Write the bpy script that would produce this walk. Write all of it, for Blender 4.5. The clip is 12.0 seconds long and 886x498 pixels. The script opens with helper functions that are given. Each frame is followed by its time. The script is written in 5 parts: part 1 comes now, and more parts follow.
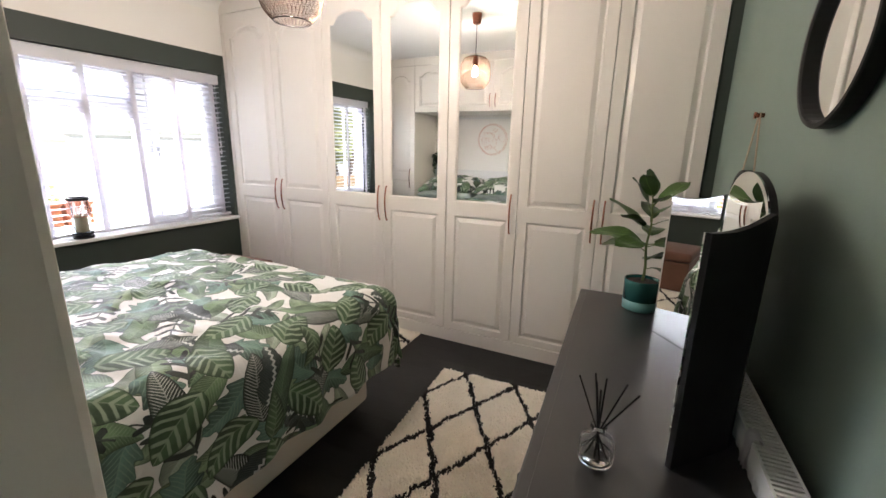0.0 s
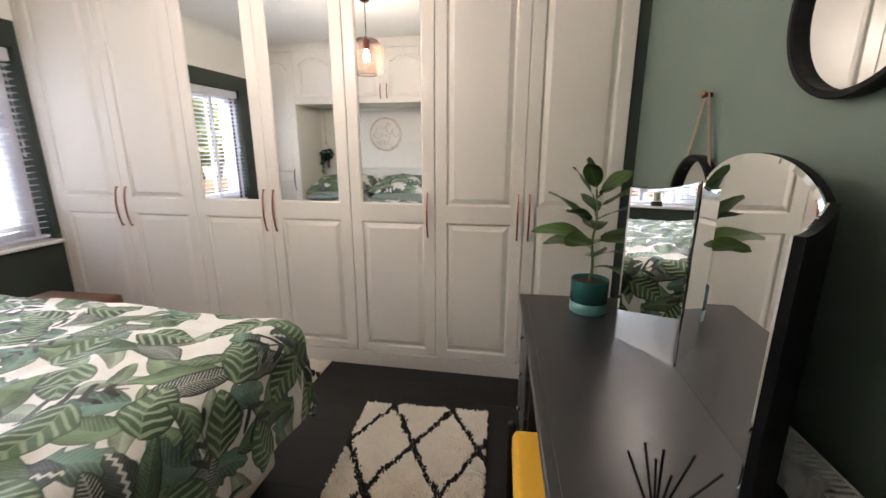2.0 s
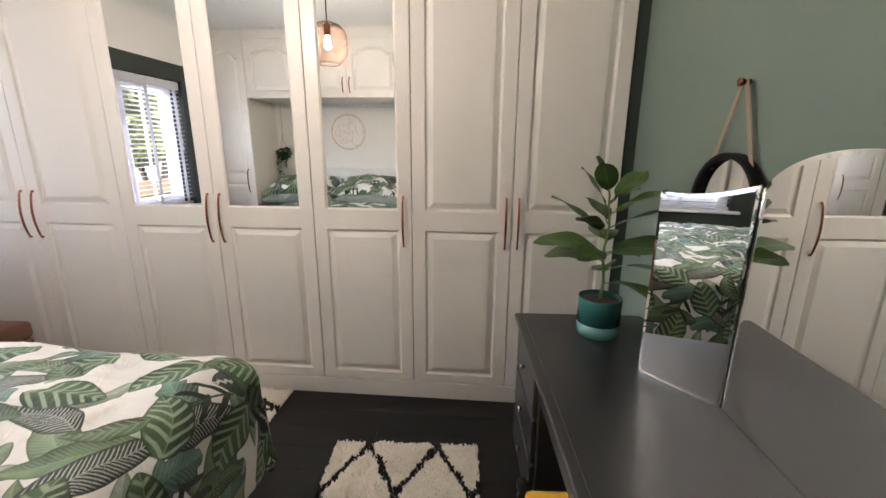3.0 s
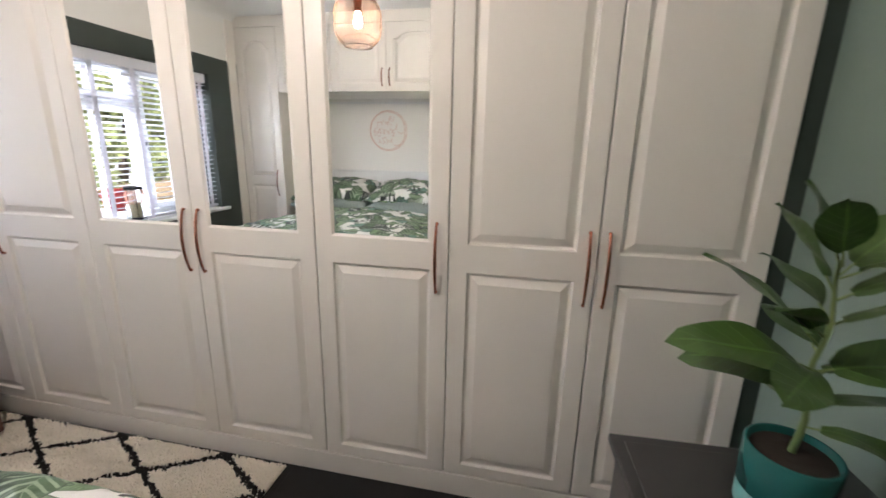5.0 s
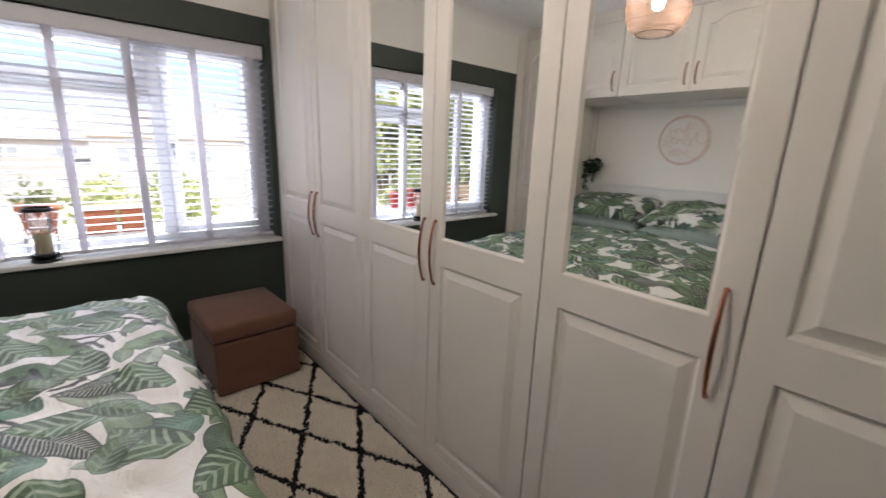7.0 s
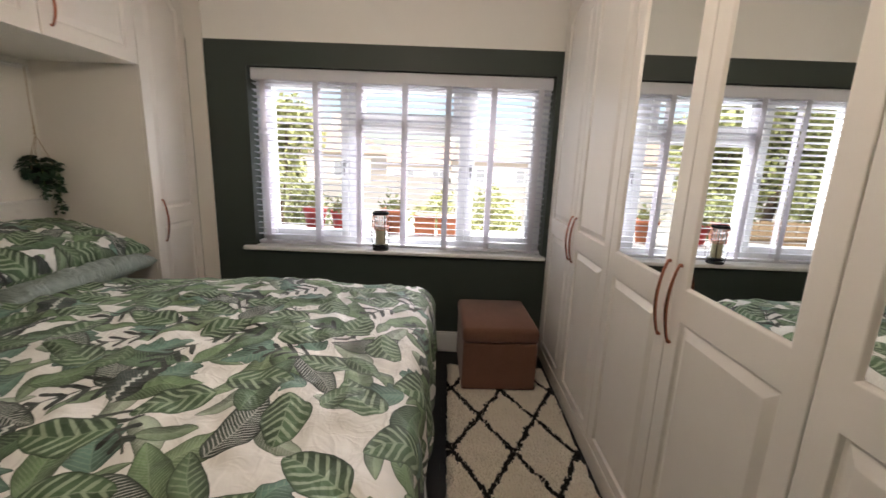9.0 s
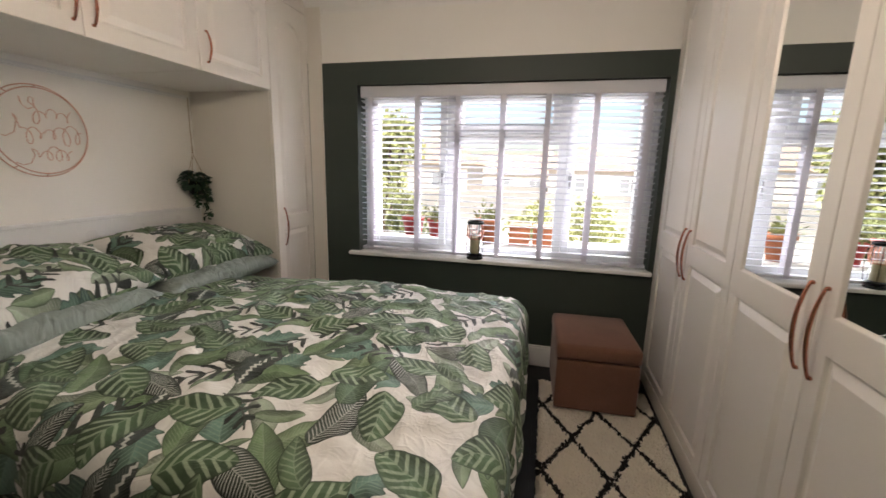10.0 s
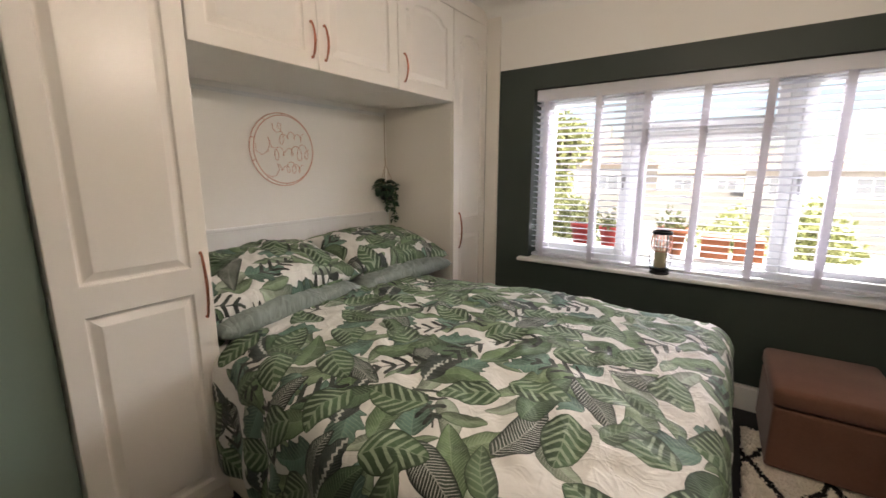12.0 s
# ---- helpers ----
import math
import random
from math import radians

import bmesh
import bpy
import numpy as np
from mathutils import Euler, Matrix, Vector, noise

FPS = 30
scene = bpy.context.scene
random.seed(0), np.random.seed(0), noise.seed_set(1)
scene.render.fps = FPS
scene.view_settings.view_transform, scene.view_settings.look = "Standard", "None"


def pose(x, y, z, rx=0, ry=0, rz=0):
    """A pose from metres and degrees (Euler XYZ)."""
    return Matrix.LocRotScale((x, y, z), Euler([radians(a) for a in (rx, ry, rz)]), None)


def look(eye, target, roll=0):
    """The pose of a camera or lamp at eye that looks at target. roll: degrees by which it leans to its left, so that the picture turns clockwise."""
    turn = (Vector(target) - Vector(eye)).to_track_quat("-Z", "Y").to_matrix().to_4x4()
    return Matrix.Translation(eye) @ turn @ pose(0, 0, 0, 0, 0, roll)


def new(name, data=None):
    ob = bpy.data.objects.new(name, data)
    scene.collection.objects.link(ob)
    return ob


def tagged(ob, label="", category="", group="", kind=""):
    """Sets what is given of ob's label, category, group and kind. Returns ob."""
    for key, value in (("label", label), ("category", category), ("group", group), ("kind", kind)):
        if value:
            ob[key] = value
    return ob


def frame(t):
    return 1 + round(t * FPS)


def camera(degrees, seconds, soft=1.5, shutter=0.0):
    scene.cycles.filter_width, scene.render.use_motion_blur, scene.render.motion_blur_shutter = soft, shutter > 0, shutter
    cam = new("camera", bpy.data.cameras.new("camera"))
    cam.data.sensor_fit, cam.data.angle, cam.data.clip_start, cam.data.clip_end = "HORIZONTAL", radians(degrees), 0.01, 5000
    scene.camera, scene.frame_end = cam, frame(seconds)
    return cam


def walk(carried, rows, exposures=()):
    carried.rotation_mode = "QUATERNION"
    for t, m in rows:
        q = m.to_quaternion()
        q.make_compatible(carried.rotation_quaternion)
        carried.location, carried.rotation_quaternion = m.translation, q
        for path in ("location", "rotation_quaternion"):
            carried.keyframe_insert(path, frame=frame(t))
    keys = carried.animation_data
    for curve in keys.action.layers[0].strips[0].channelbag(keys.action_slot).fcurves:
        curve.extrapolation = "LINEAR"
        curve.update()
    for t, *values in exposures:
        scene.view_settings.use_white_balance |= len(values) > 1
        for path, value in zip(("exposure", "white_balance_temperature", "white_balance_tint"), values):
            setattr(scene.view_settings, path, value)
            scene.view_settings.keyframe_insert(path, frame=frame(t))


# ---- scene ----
cam = camera(94.4, 12.0, shutter=0.35)
PATH = [
    (0, (0.451, 0.409, 1.414), (-0.396, 2.157, 0.935), 1.2),
    (0.5, (0.344, 0.45, 1.374), (-0.402, 2.255, 0.945), 1.2),
    (1, (0.257, 0.557, 1.37), (-0.376, 2.405, 0.938), 0.5),
    (1.5, (0.212, 0.629, 1.384), (-0.283, 2.513, 0.928), 0.1),
    (2, (0.186, 0.706, 1.384), (-0.161, 2.616, 0.899), -0.0),
    (2.5, (0.118, 0.829, 1.368), (-0.051, 2.761, 0.88), 0.3),
    (4.5, (-0.013, 1.48, 1.382), (-0.19, 3.414, 0.907), 0.6),
    (5, (-0.019, 1.623, 1.387), (-0.403, 3.525, 0.901), 1.2),
    (5.5, (-0.046, 1.698, 1.38), (-0.668, 3.538, 0.905), 1.9),
    (6, (-0.063, 1.811, 1.377), (-0.952, 3.543, 0.918), 2.2),
    (6.5, (-0.076, 1.916, 1.385), (-1.244, 3.471, 0.918), 2.2),
    (7, (-0.096, 1.998, 1.395), (-1.557, 3.279, 0.92), 2.0),
    (7.5, (-0.101, 2.13, 1.39), (-1.827, 3.03, 0.928), 3.0),
    (9.5, (-0.04, 2.271, 1.415), (-1.984, 2.027, 1.015), 1.6),
    (10, (-0.051, 2.267, 1.409), (-1.958, 1.804, 1.022), 1.3),
    (10.5, (-0.04, 2.217, 1.418), (-1.897, 1.582, 1.032), 0.9),
    (11, (-0.033, 2.195, 1.422), (-1.819, 1.385, 1.034), 0.7),
    (12, (-0.054, 2.158, 1.421), (-1.653, 1.018, 1.042), -0.0),
]
EXPOSURES = [(0.0, 1.54, 6300, 13), (1.0, 1.45, 6300, 13), (2.0, 1.42, 6250, 13), (5.0, 1.40, 6050, 12), (5.5, 1.30, 6000, 12), (7.0, 0.72, 6150, 13), (7.5, 0.68, 6500, 13), (9.5, 0.64, 6750, 13), (12.0, 0.76, 6850, 13)]
walk(cam, [(t, look(eye, target, roll)) for t, eye, target, roll in PATH], EXPOSURES)

# ---- light ----
world = bpy.data.worlds.new("sky")
scene.world = world
world.use_nodes = True
wn = world.node_tree.nodes
sky = wn.new("ShaderNodeTexSky")
sky.sky_type = "NISHITA"
sky.sun_disc = False
sky.sun_elevation = radians(48)
sky.sun_rotation = radians(70)
sky.air_density, sky.dust_density = 1.0, 2.0
wn["Background"].inputs["Strength"].default_value = 0.15
world.node_tree.links.new(sky.outputs[0], wn["Background"].inputs["Color"])

sun = new("sun", bpy.data.lights.new("sun", "SUN"))
sun.data.energy, sun.data.angle, sun.data.color = 4.8, radians(0.6), (1.0, 0.95, 0.88)
sun.matrix_world = look((9, 4.5, 12), (0, 1.5, 0))

# Added area lamp outside, above the window's sightline, boosting the sky's light indoors.
daylight_fill = new("window_daylight_fill", bpy.data.lights.new("window_daylight_fill", "AREA"))
daylight_fill.data.shape, daylight_fill.data.size, daylight_fill.data.size_y = "RECTANGLE", 12.0, 2.0
daylight_fill.data.energy, daylight_fill.data.color = 3300.0, (0.95, 0.97, 1.0)
daylight_fill.matrix_world = look((-9.2, 6.4, 4.3), (-2.9, 1.93, 1.4))


# ---- materials ----
class Nodes:
    """A small builder for one node material."""

    def __init__(self, name, color=(0.8, 0.8, 0.8), rough=0.5, metal=0.0, spec=0.5):
        self.m = bpy.data.materials.new(name)
        self.m.use_nodes = True
        self.t = self.m.node_tree
        self.b = self.t.nodes["Principled BSDF"]
        self.b.inputs["Base Color"].default_value = (*color, 1)
        self.b.inputs["Roughness"].default_value = rough
        self.b.inputs["Metallic"].default_value = metal
        self.b.inputs["Specular IOR Level"].default_value = spec

    def link(self, a, b):
        self.t.links.new(a, b)

    def val(self, socket, x):
        if isinstance(x, bpy.types.NodeSocket):
            self.link(x, socket)
        else:
            socket.default_value = x

    def math(self, op, a, b=0.0, c=0.0, clamp=False):
        node = self.t.nodes.new("ShaderNodeMath")
        node.operation, node.use_clamp = op, clamp
        for i, x in enumerate((a, b, c)):
            self.val(node.inputs[i], x)
        return node.outputs[0]

    def vmath(self, op, a, b=(0, 0, 0)):
        node = self.t.nodes.new("ShaderNodeVectorMath")
        node.operation = op
        self.val(node.inputs[0], a)
        self.val(node.inputs[1], b)
        return node.outputs["Value"] if op in ("LENGTH", "DOT_PRODUCT") else node.outputs[0]

    def coords(self, which="Object"):
        return self.t.nodes.new("ShaderNodeTexCoord").outputs[which]

    def noise(self, vec, scale, detail=3.0, rough=0.55, out="Fac"):
        node = self.t.nodes.new("ShaderNodeTexNoise")
        self.link(vec, node.inputs["Vector"])
        node.inputs["Scale"].default_value = scale
        node.inputs["Detail"].default_value = detail
        node.inputs["Roughness"].default_value = rough
        return node.outputs[out]

    def ramp(self, fac, lo, hi):
        node = self.t.nodes.new("ShaderNodeMapRange")
        node.interpolation_type = "SMOOTHSTEP"
        self.val(node.inputs[0], fac)
        node.inputs[1].default_value, node.inputs[2].default_value = lo, hi
        return node.outputs[0]

    def mix(self, fac, a, b):
        node = self.t.nodes.new("ShaderNodeMix")
        node.data_type = "RGBA"
        self.val(node.inputs[0], fac)
        for socket, x in ((node.inputs[6], a), (node.inputs[7], b)):
            self.val(socket, x if isinstance(x, bpy.types.NodeSocket) else (*x, 1))
        return node.outputs[2]

    def color(self, c):
        self.link(c, self.b.inputs["Base Color"])

    def creases(self, vec):
        """Soft rumples crossed by sharp narrow folds, as slept-in cloth has."""
        soft = self.noise(vec, 12.0, 4, 0.6)
        warped = self.vmath("ADD", vec, self.vmath("MULTIPLY", self.noise(vec, 4.0, 2, out="Color"), (0.25, 0.25, 0.0)))
        a = self.math("ABSOLUTE", self.math("SUBTRACT", self.noise(self.vmath("MULTIPLY", warped, (1.0, 2.6, 1.0)), 5.5, 2), 0.5))
        b = self.math("ABSOLUTE", self.math("SUBTRACT", self.noise(self.vmath("MULTIPLY", warped, (2.4, 1.0, 1.0)), 8.0, 2), 0.5))
        folds = self.math("ADD", self.ramp(a, 0.0, 0.10), self.math("MULTIPLY", self.ramp(b, 0.0, 0.09), 0.6))
        return self.math("ADD", self.math("MULTIPLY", soft, 0.9), self.math("MULTIPLY", folds, -0.32))

    def bump(self, height, strength, distance=0.002):
        node = self.t.nodes.new("ShaderNodeBump")
        node.inputs["Strength"].default_value = strength
        node.inputs["Distance"].default_value = distance
        self.link(height, node.inputs["Height"])
        self.link(node.outputs[0], self.b.inputs["Normal"])


def paint(name, color, rough=0.5, vary=0.06, grain=60.0, bump=0.08, patch=2.0, spec=0.5):
    """Painted or plain surface: colour drifting at two scales, uneven gloss and a fine relief."""
    k = Nodes(name, color, rough, spec=spec)
    v = k.coords()
    big, fine = k.noise(v, patch, 4), k.noise(v, grain, 4)
    dark = tuple(c * (1 - vary * 1.6) for c in color)
    light = tuple(min(1, c * (1 + vary)) for c in color)
    k.color(k.mix(k.math("ADD", k.math("MULTIPLY", big, 0.7), k.math("MULTIPLY", fine, 0.3)), dark, light))
    k.link(k.math("ADD", k.math("MULTIPLY", k.noise(v, patch * 3, 3), 0.16), rough - 0.08), k.b.inputs["Roughness"])
    k.bump(fine, bump)
    return k.m


def metal(name, color, rough):
    k = Nodes(name, color, rough, 1.0)
    v = k.coords()
    k.link(k.math("ADD", k.math("MULTIPLY", k.noise(v, 40, 3), 0.15), rough - 0.07), k.b.inputs["Roughness"])
    return k.m


def glass(name, color=(1, 1, 1), rough=0.0, ior=1.45):
    k = Nodes(name, color, rough)
    k.b.inputs["Transmission Weight"].default_value = 1.0
    k.b.inputs["IOR"].default_value = ior
    return k.m


def thin_cloth(name, color):
    """Woven tape that lets some of the light behind it through."""
    k = Nodes(name, color, 0.9)
    v = k.coords()
    k.color(k.mix(k.noise(v, 300, 2), tuple(c * 0.9 for c in color), color))
    through_light = k.t.nodes.new("ShaderNodeBsdfTranslucent")
    through_light.inputs["Color"].default_value = (*color, 1)
    both = k.t.nodes.new("ShaderNodeMixShader")
    both.inputs[0].default_value = 0.5
    k.link(k.b.outputs[0], both.inputs[1])
    k.link(through_light.outputs[0], both.inputs[2])
    k.link(both.outputs[0], k.t.nodes["Material Output"].inputs["Surface"])
    return k.m


def mirror_glass(name):
    k = Nodes(name, (0.9, 0.92, 0.91), 0.0, 1.0)
    return k.m


def faded(c, amount=0.17):
    """A printed colour with some of its strength washed out."""
    grey = 0.3 * c[0] + 0.6 * c[1] + 0.1 * c[2]
    r, g, b = (x + (grey - x) * amount for x in c)
    return r * 0.94, g * 0.97, b * 1.02


def leaf_print(name, ground=(0.67, 0.655, 0.62), scale=1.0):
    """Cotton printed with large leaves: layers of scattered leaf shapes with ribs and stripes, in cloth coordinates of metres."""
    k = Nodes(name, ground, 0.62, spec=0.25)
    uv = k.t.nodes.new("ShaderNodeUVMap")
    uv.uv_map = "cloth"
    base = k.vmath("SCALE", uv.outputs[0])
    base.node.inputs["Scale"].default_value = scale
    wob = k.vmath("SUBTRACT", k.noise(base, 6.0, 3, out="Color"), (0.5, 0.5, 0.5))
    sc = k.vmath("SCALE", wob)
    sc.node.inputs["Scale"].default_value = 0.022
    base = k.vmath("ADD", base, sc)
    col = k.mix(k.noise(base, 3.0, 3), tuple(c * 0.95 for c in ground), ground)
    # half length, half width, lattice turn, offset, share of cells filled, dark, light, veins per metre, vein width, vein strength, notched edge, pale heart
    layers = (
        (0.105, 0.040, 37, (0.31, 0.77), 0.50, (0.22, 0.26, 0.17), (0.46, 0.48, 0.38), 190, 0.14, 0.5, 0.0, 0.0),
        (0.078, 0.030, 19, (2.91, 4.77), 0.62, (0.120, 0.170, 0.085), (0.29, 0.35, 0.21), 240, 0.14, 0.5, 0.0, 0.0),
        (0.170, 0.050, 83, (6.10, 5.20), 0.60, (0.125, 0.180, 0.080), (0.32, 0.39, 0.22), 160, 0.14, 0.55, 0.0, 0.0),
        (0.105, 0.058, 45, (4.40, 8.10), 0.58, (0.078, 0.150, 0.105), (0.22, 0.33, 0.225), 120, 0.16, 0.5, 0.45, 0.0),
        (0.130, 0.052, 12, (3.13, 1.71), 0.52, (0.095, 0.155, 0.062), (0.26, 0.34, 0.19), 180, 0.14, 0.55, 0.0, 0.0),
        (0.140, 0.054, 24, (1.36, 9.14), 0.36, (0.032, 0.044, 0.030), (0.56, 0.55, 0.47), 170, 0.30, 0.75, 0.0, 1.0),
        (0.120, 0.058, 68, (8.35, 0.64), 0.28, (0.030, 0.042, 0.034), (0.54, 0.53, 0.46), 200, 0.10, 0.15, 0.2, 2.0),
        (0.165, 0.056, 57, (5.92, 2.63), 0.52, (0.050, 0.092, 0.042), (0.20, 0.29, 0.15), 170, 0.18, 0.6, 0.0, 0.0),
        (0.125, 0.050, 30, (9.40, 3.30), 0.62, (0.028, 0.034, 0.026), (0.08, 0.10, 0.07), 150, 0.08, 0.1, 2.0, 0.0),
        (0.110, 0.072, 51, (2.24, 6.48), 0.70, (0.046, 0.088, 0.034), (0.31, 0.39, 0.23), 56, 0.40, 0.80, 0.0, 0.0),
        (0.092, 0.042, 7, (7.15, 3.58), 0.17, (0.060, 0.100, 0.042), (0.24, 0.31, 0.17), 90, 0.30, 0.6, 0.0, 0.0),
    )
    layers = [(*q[:4], q[4] + 0.05, faded(q[5]), faded(q[6]), *q[7:]) for q in layers]
    for hl, hw, turned, off, share, dark, light, freq, vw, vs, jag, heart in layers:
        size = 2 * hl + 0.022
        lat = k.t.nodes.new("ShaderNodeVectorRotate")
        lat.rotation_type = "Z_AXIS"
        k.link(k.vmath("ADD", base, (*off, 0)), lat.inputs["Vector"])
        lat.inputs["Angle"].default_value = radians(turned)
        p = lat.outputs[0]
        vo = k.t.nodes.new("ShaderNodeTexVoronoi")
        vo.voronoi_dimensions = "2D"
        vo.inputs["Scale"].default_value = 1.0 / size
        vo.inputs["Randomness"].default_value = 0.0
        k.link(p, vo.inputs["Vector"])
        local = k.vmath("SUBTRACT", p, vo.outputs["Position"])
        rnd = k.t.nodes.new("ShaderNodeSeparateColor")
        k.link(vo.outputs["Color"], rnd.inputs[0])
        rot = k.t.nodes.new("ShaderNodeVectorRotate")
        rot.rotation_type = "Z_AXIS"
        k.link(local, rot.inputs["Vector"])
        k.link(k.math("MULTIPLY", rnd.outputs[0], 6.283), rot.inputs["Angle"])
        xyz = k.t.nodes.new("ShaderNodeSeparateXYZ")
        k.link(rot.outputs[0], xyz.inputs[0])
        u0 = k.math("DIVIDE", xyz.outputs[0], hl)
        bend = k.math("MULTIPLY", k.math("SUBTRACT", k.math("MULTIPLY", u0, u0), 0.35), k.math("MULTIPLY", k.math("SUBTRACT", rnd.outputs[1], 0.5), 0.09))
        y = k.math("ADD", xyz.outputs[1], bend)
        ay = k.math("ABSOLUTE", y)
        inner = k.math("MAXIMUM", k.math("SUBTRACT", 1.0, k.math("MULTIPLY", u0, u0)), 0.0)
        prof = k.math("MULTIPLY", k.math("POWER", inner, 0.68), k.math("ADD", 1.0, k.math("MULTIPLY", u0, -0.26)))
        slant = k.math("ADD", xyz.outputs[0], k.math("MULTIPLY", ay, -0.85))
        notch = k.math("SINE", k.math("MULTIPLY", slant, 6.283 * 17))
        edge = k.math("MULTIPLY", prof, k.math("ADD", hw, k.math("MULTIPLY", notch, hw * 0.45 * min(jag, 1.0))))
        d = k.math("SUBTRACT", edge, ay)
        mask = k.math("MULTIPLY", k.ramp(d, 0.0, 0.0018), k.math("LESS_THAN", rnd.outputs[2], share))
        if jag > 1:
            mask = k.math("MULTIPLY", mask, k.math("MAXIMUM", k.ramp(notch, 0.15, 0.4), k.ramp(ay, 0.004, 0.002)))
        wave = k.math("SINE", k.math("MULTIPLY", k.math("ADD", slant, k.math("MULTIPLY", k.noise(p, 18.0, 2), 0.009)), 6.283 * freq / 2.0))
        s = k.ramp(wave, 0.75 - 1.6 * vw, 1.15 - 1.0 * vw)
        s = k.math("MULTIPLY", s, k.ramp(d, 0.001, 0.004 + 0.012 * (1 - min(heart, 1.0))))
        rib = k.ramp(ay, 0.0026, 0.0011)
        if heart > 1:
            zig = k.math("SUBTRACT", k.math("PINGPONG", xyz.outputs[0], 0.011), 0.0055)
            rib = k.math("MULTIPLY", k.ramp(k.math("ABSOLUTE", k.math("SUBTRACT", y, zig)), 0.0075, 0.0040), 2.2)
        tone = k.math("MAXIMUM", k.math("MULTIPLY", s, vs), k.math("MULTIPLY", rib, 0.45))
        wash = k.noise(p, 16.0, 4)
        half = k.math("MULTIPLY", k.math("GREATER_THAN", y, 0.0), 0.35)
        shade = k.ramp(k.math("DIVIDE", ay, hw), 0.0, 0.9)
        half = k.math("SUBTRACT", half, k.math("MULTIPLY", shade, 0.3))
        deep = k.mix(k.math("ADD", k.math("MULTIPLY", wash, 0.9), half), tuple(c * 0.40 for c in dark), tuple(min(1, c * 1.9) for c in dark))
        if heart == 1:
            tone = k.math("MULTIPLY", tone, k.ramp(k.math("DIVIDE", d, hw), 0.02, 0.3))
        outline_tone = k.ramp(d, 0.0060, 0.0014)
        body = k.mix(k.math("MULTIPLY", outline_tone, 0.8), k.mix(tone, deep, light), tuple(c * 0.35 for c in dark))
        col = k.mix(mask, col, body)
    k.color(col)
    weave = k.noise(uv.outputs[0], 900, 2)
    k.bump(k.math("ADD", k.math("MULTIPLY", weave, 0.03), k.creases(uv.outputs[0])), 0.35, 0.012)
    k.b.inputs["Sheen Weight"].default_value = 0.06
    return k.m


def lacquer(name, color):
    """Smooth satin furniture paint: brushed faintly, with an even gloss."""
    k = Nodes(name, color, 0.3, spec=0.85)
    v = k.coords()
    k.color(k.mix(k.noise(v, 4.0, 4), tuple(c * 0.85 for c in color), tuple(c * 1.15 for c in color)))
    k.link(k.math("ADD", k.math("MULTIPLY", k.noise(v, 2.0, 2), 0.04), 0.27), k.b.inputs["Roughness"])
    k.bump(k.noise(k.vmath("MULTIPLY", v, (40.0, 3.0, 40.0)), 6.0, 2), 0.02, 0.001)
    return k.m


def rumpled(name, color):
    """Plain crumpled cotton with a slight sheen."""
    k = Nodes(name, color, 0.5, spec=0.35)
    uv = k.t.nodes.new("ShaderNodeUVMap")
    uv.uv_map = "cloth"
    c = k.creases(uv.outputs[0])
    k.color(k.mix(k.noise(uv.outputs[0], 25, 4), tuple(x * 0.92 for x in color), tuple(x * 1.06 for x in color)))
    k.bump(k.math("ADD", c, k.math("MULTIPLY", k.noise(uv.outputs[0], 900, 2), 0.03)), 0.7, 0.014)
    return k.m


WHITE_DOOR = paint("cream_satin_door", (0.79, 0.75, 0.695), 0.34, 0.02, 25, 0.02, 1.5)
WHITE_WALL = paint("white_wall_paint", (0.87, 0.85, 0.81), 0.75, 0.03, 120, 0.12, 1.2)
CEILING = paint("white_ceiling_paint", (0.86, 0.85, 0.83), 0.85, 0.02, 140, 0.1, 1.0)
GREEN_DARK = paint("dark_green_wall_paint", (0.036, 0.049, 0.041), 0.5, 0.08, 150, 0.14, 1.4)
GREEN_WALL = paint("sage_green_wall_paint", (0.185, 0.245, 0.205), 0.6, 0.06, 150, 0.14, 1.1)
CREAM_GLOSS = paint("cream_gloss_trim", (0.82, 0.76, 0.68), 0.35, 0.03, 40, 0.03)
GLOSS_WHITE = paint("white_gloss_trim", (0.80, 0.80, 0.79), 0.3, 0.02, 40, 0.03)
UPVC = paint("white_plastic_frame", (0.82, 0.83, 0.84), 0.3, 0.01, 30, 0.01)
BLIND = paint("white_blind_slat", (0.66, 0.665, 0.72), 0.4, 0.02, 30, 0.02)
TAPE = thin_cloth("white_blind_tape", (0.78, 0.76, 0.80))
BLACK_FLOOR = paint("black_floor_paint", (0.0115, 0.0110, 0.0110), 0.42, 0.25, 45, 0.25, 5, spec=0.3)
CHARCOAL = lacquer("charcoal_furniture_paint", (0.022, 0.021, 0.023))
BLACK = paint("black_mirror_back", (0.007, 0.007, 0.008), 0.5, 0.15, 60, 0.05, spec=0.22)
HANDLE_GREY = paint("grey_window_handle", (0.30, 0.30, 0.31), 0.35, 0.05, 40, 0.02)
COPPER = metal("copper", (0.50, 0.20, 0.13), 0.24)
ROSE = metal("rose_copper_rod", (0.86, 0.40, 0.29), 0.45)
CAGE_WIRE = metal("dull_copper_wire", (0.055, 0.031, 0.018), 0.5)
CHROME = metal("chrome", (0.8, 0.8, 0.8), 0.12)
MIRROR = mirror_glass("mirror_glass")
CLEAR = glass("clear_glass", (0.97, 0.98, 0.98), 0.03, ior=1.18)
THIN = glass("thin_glass", ior=1.04)
PANE = glass("window_glass", ior=1.05)
CREAM = paint("cream_divan_fabric", (0.66, 0.60, 0.52), 0.9, 0.05, 500, 0.3)
PRINT = leaf_print("leaf_print_cotton", scale=1.08)
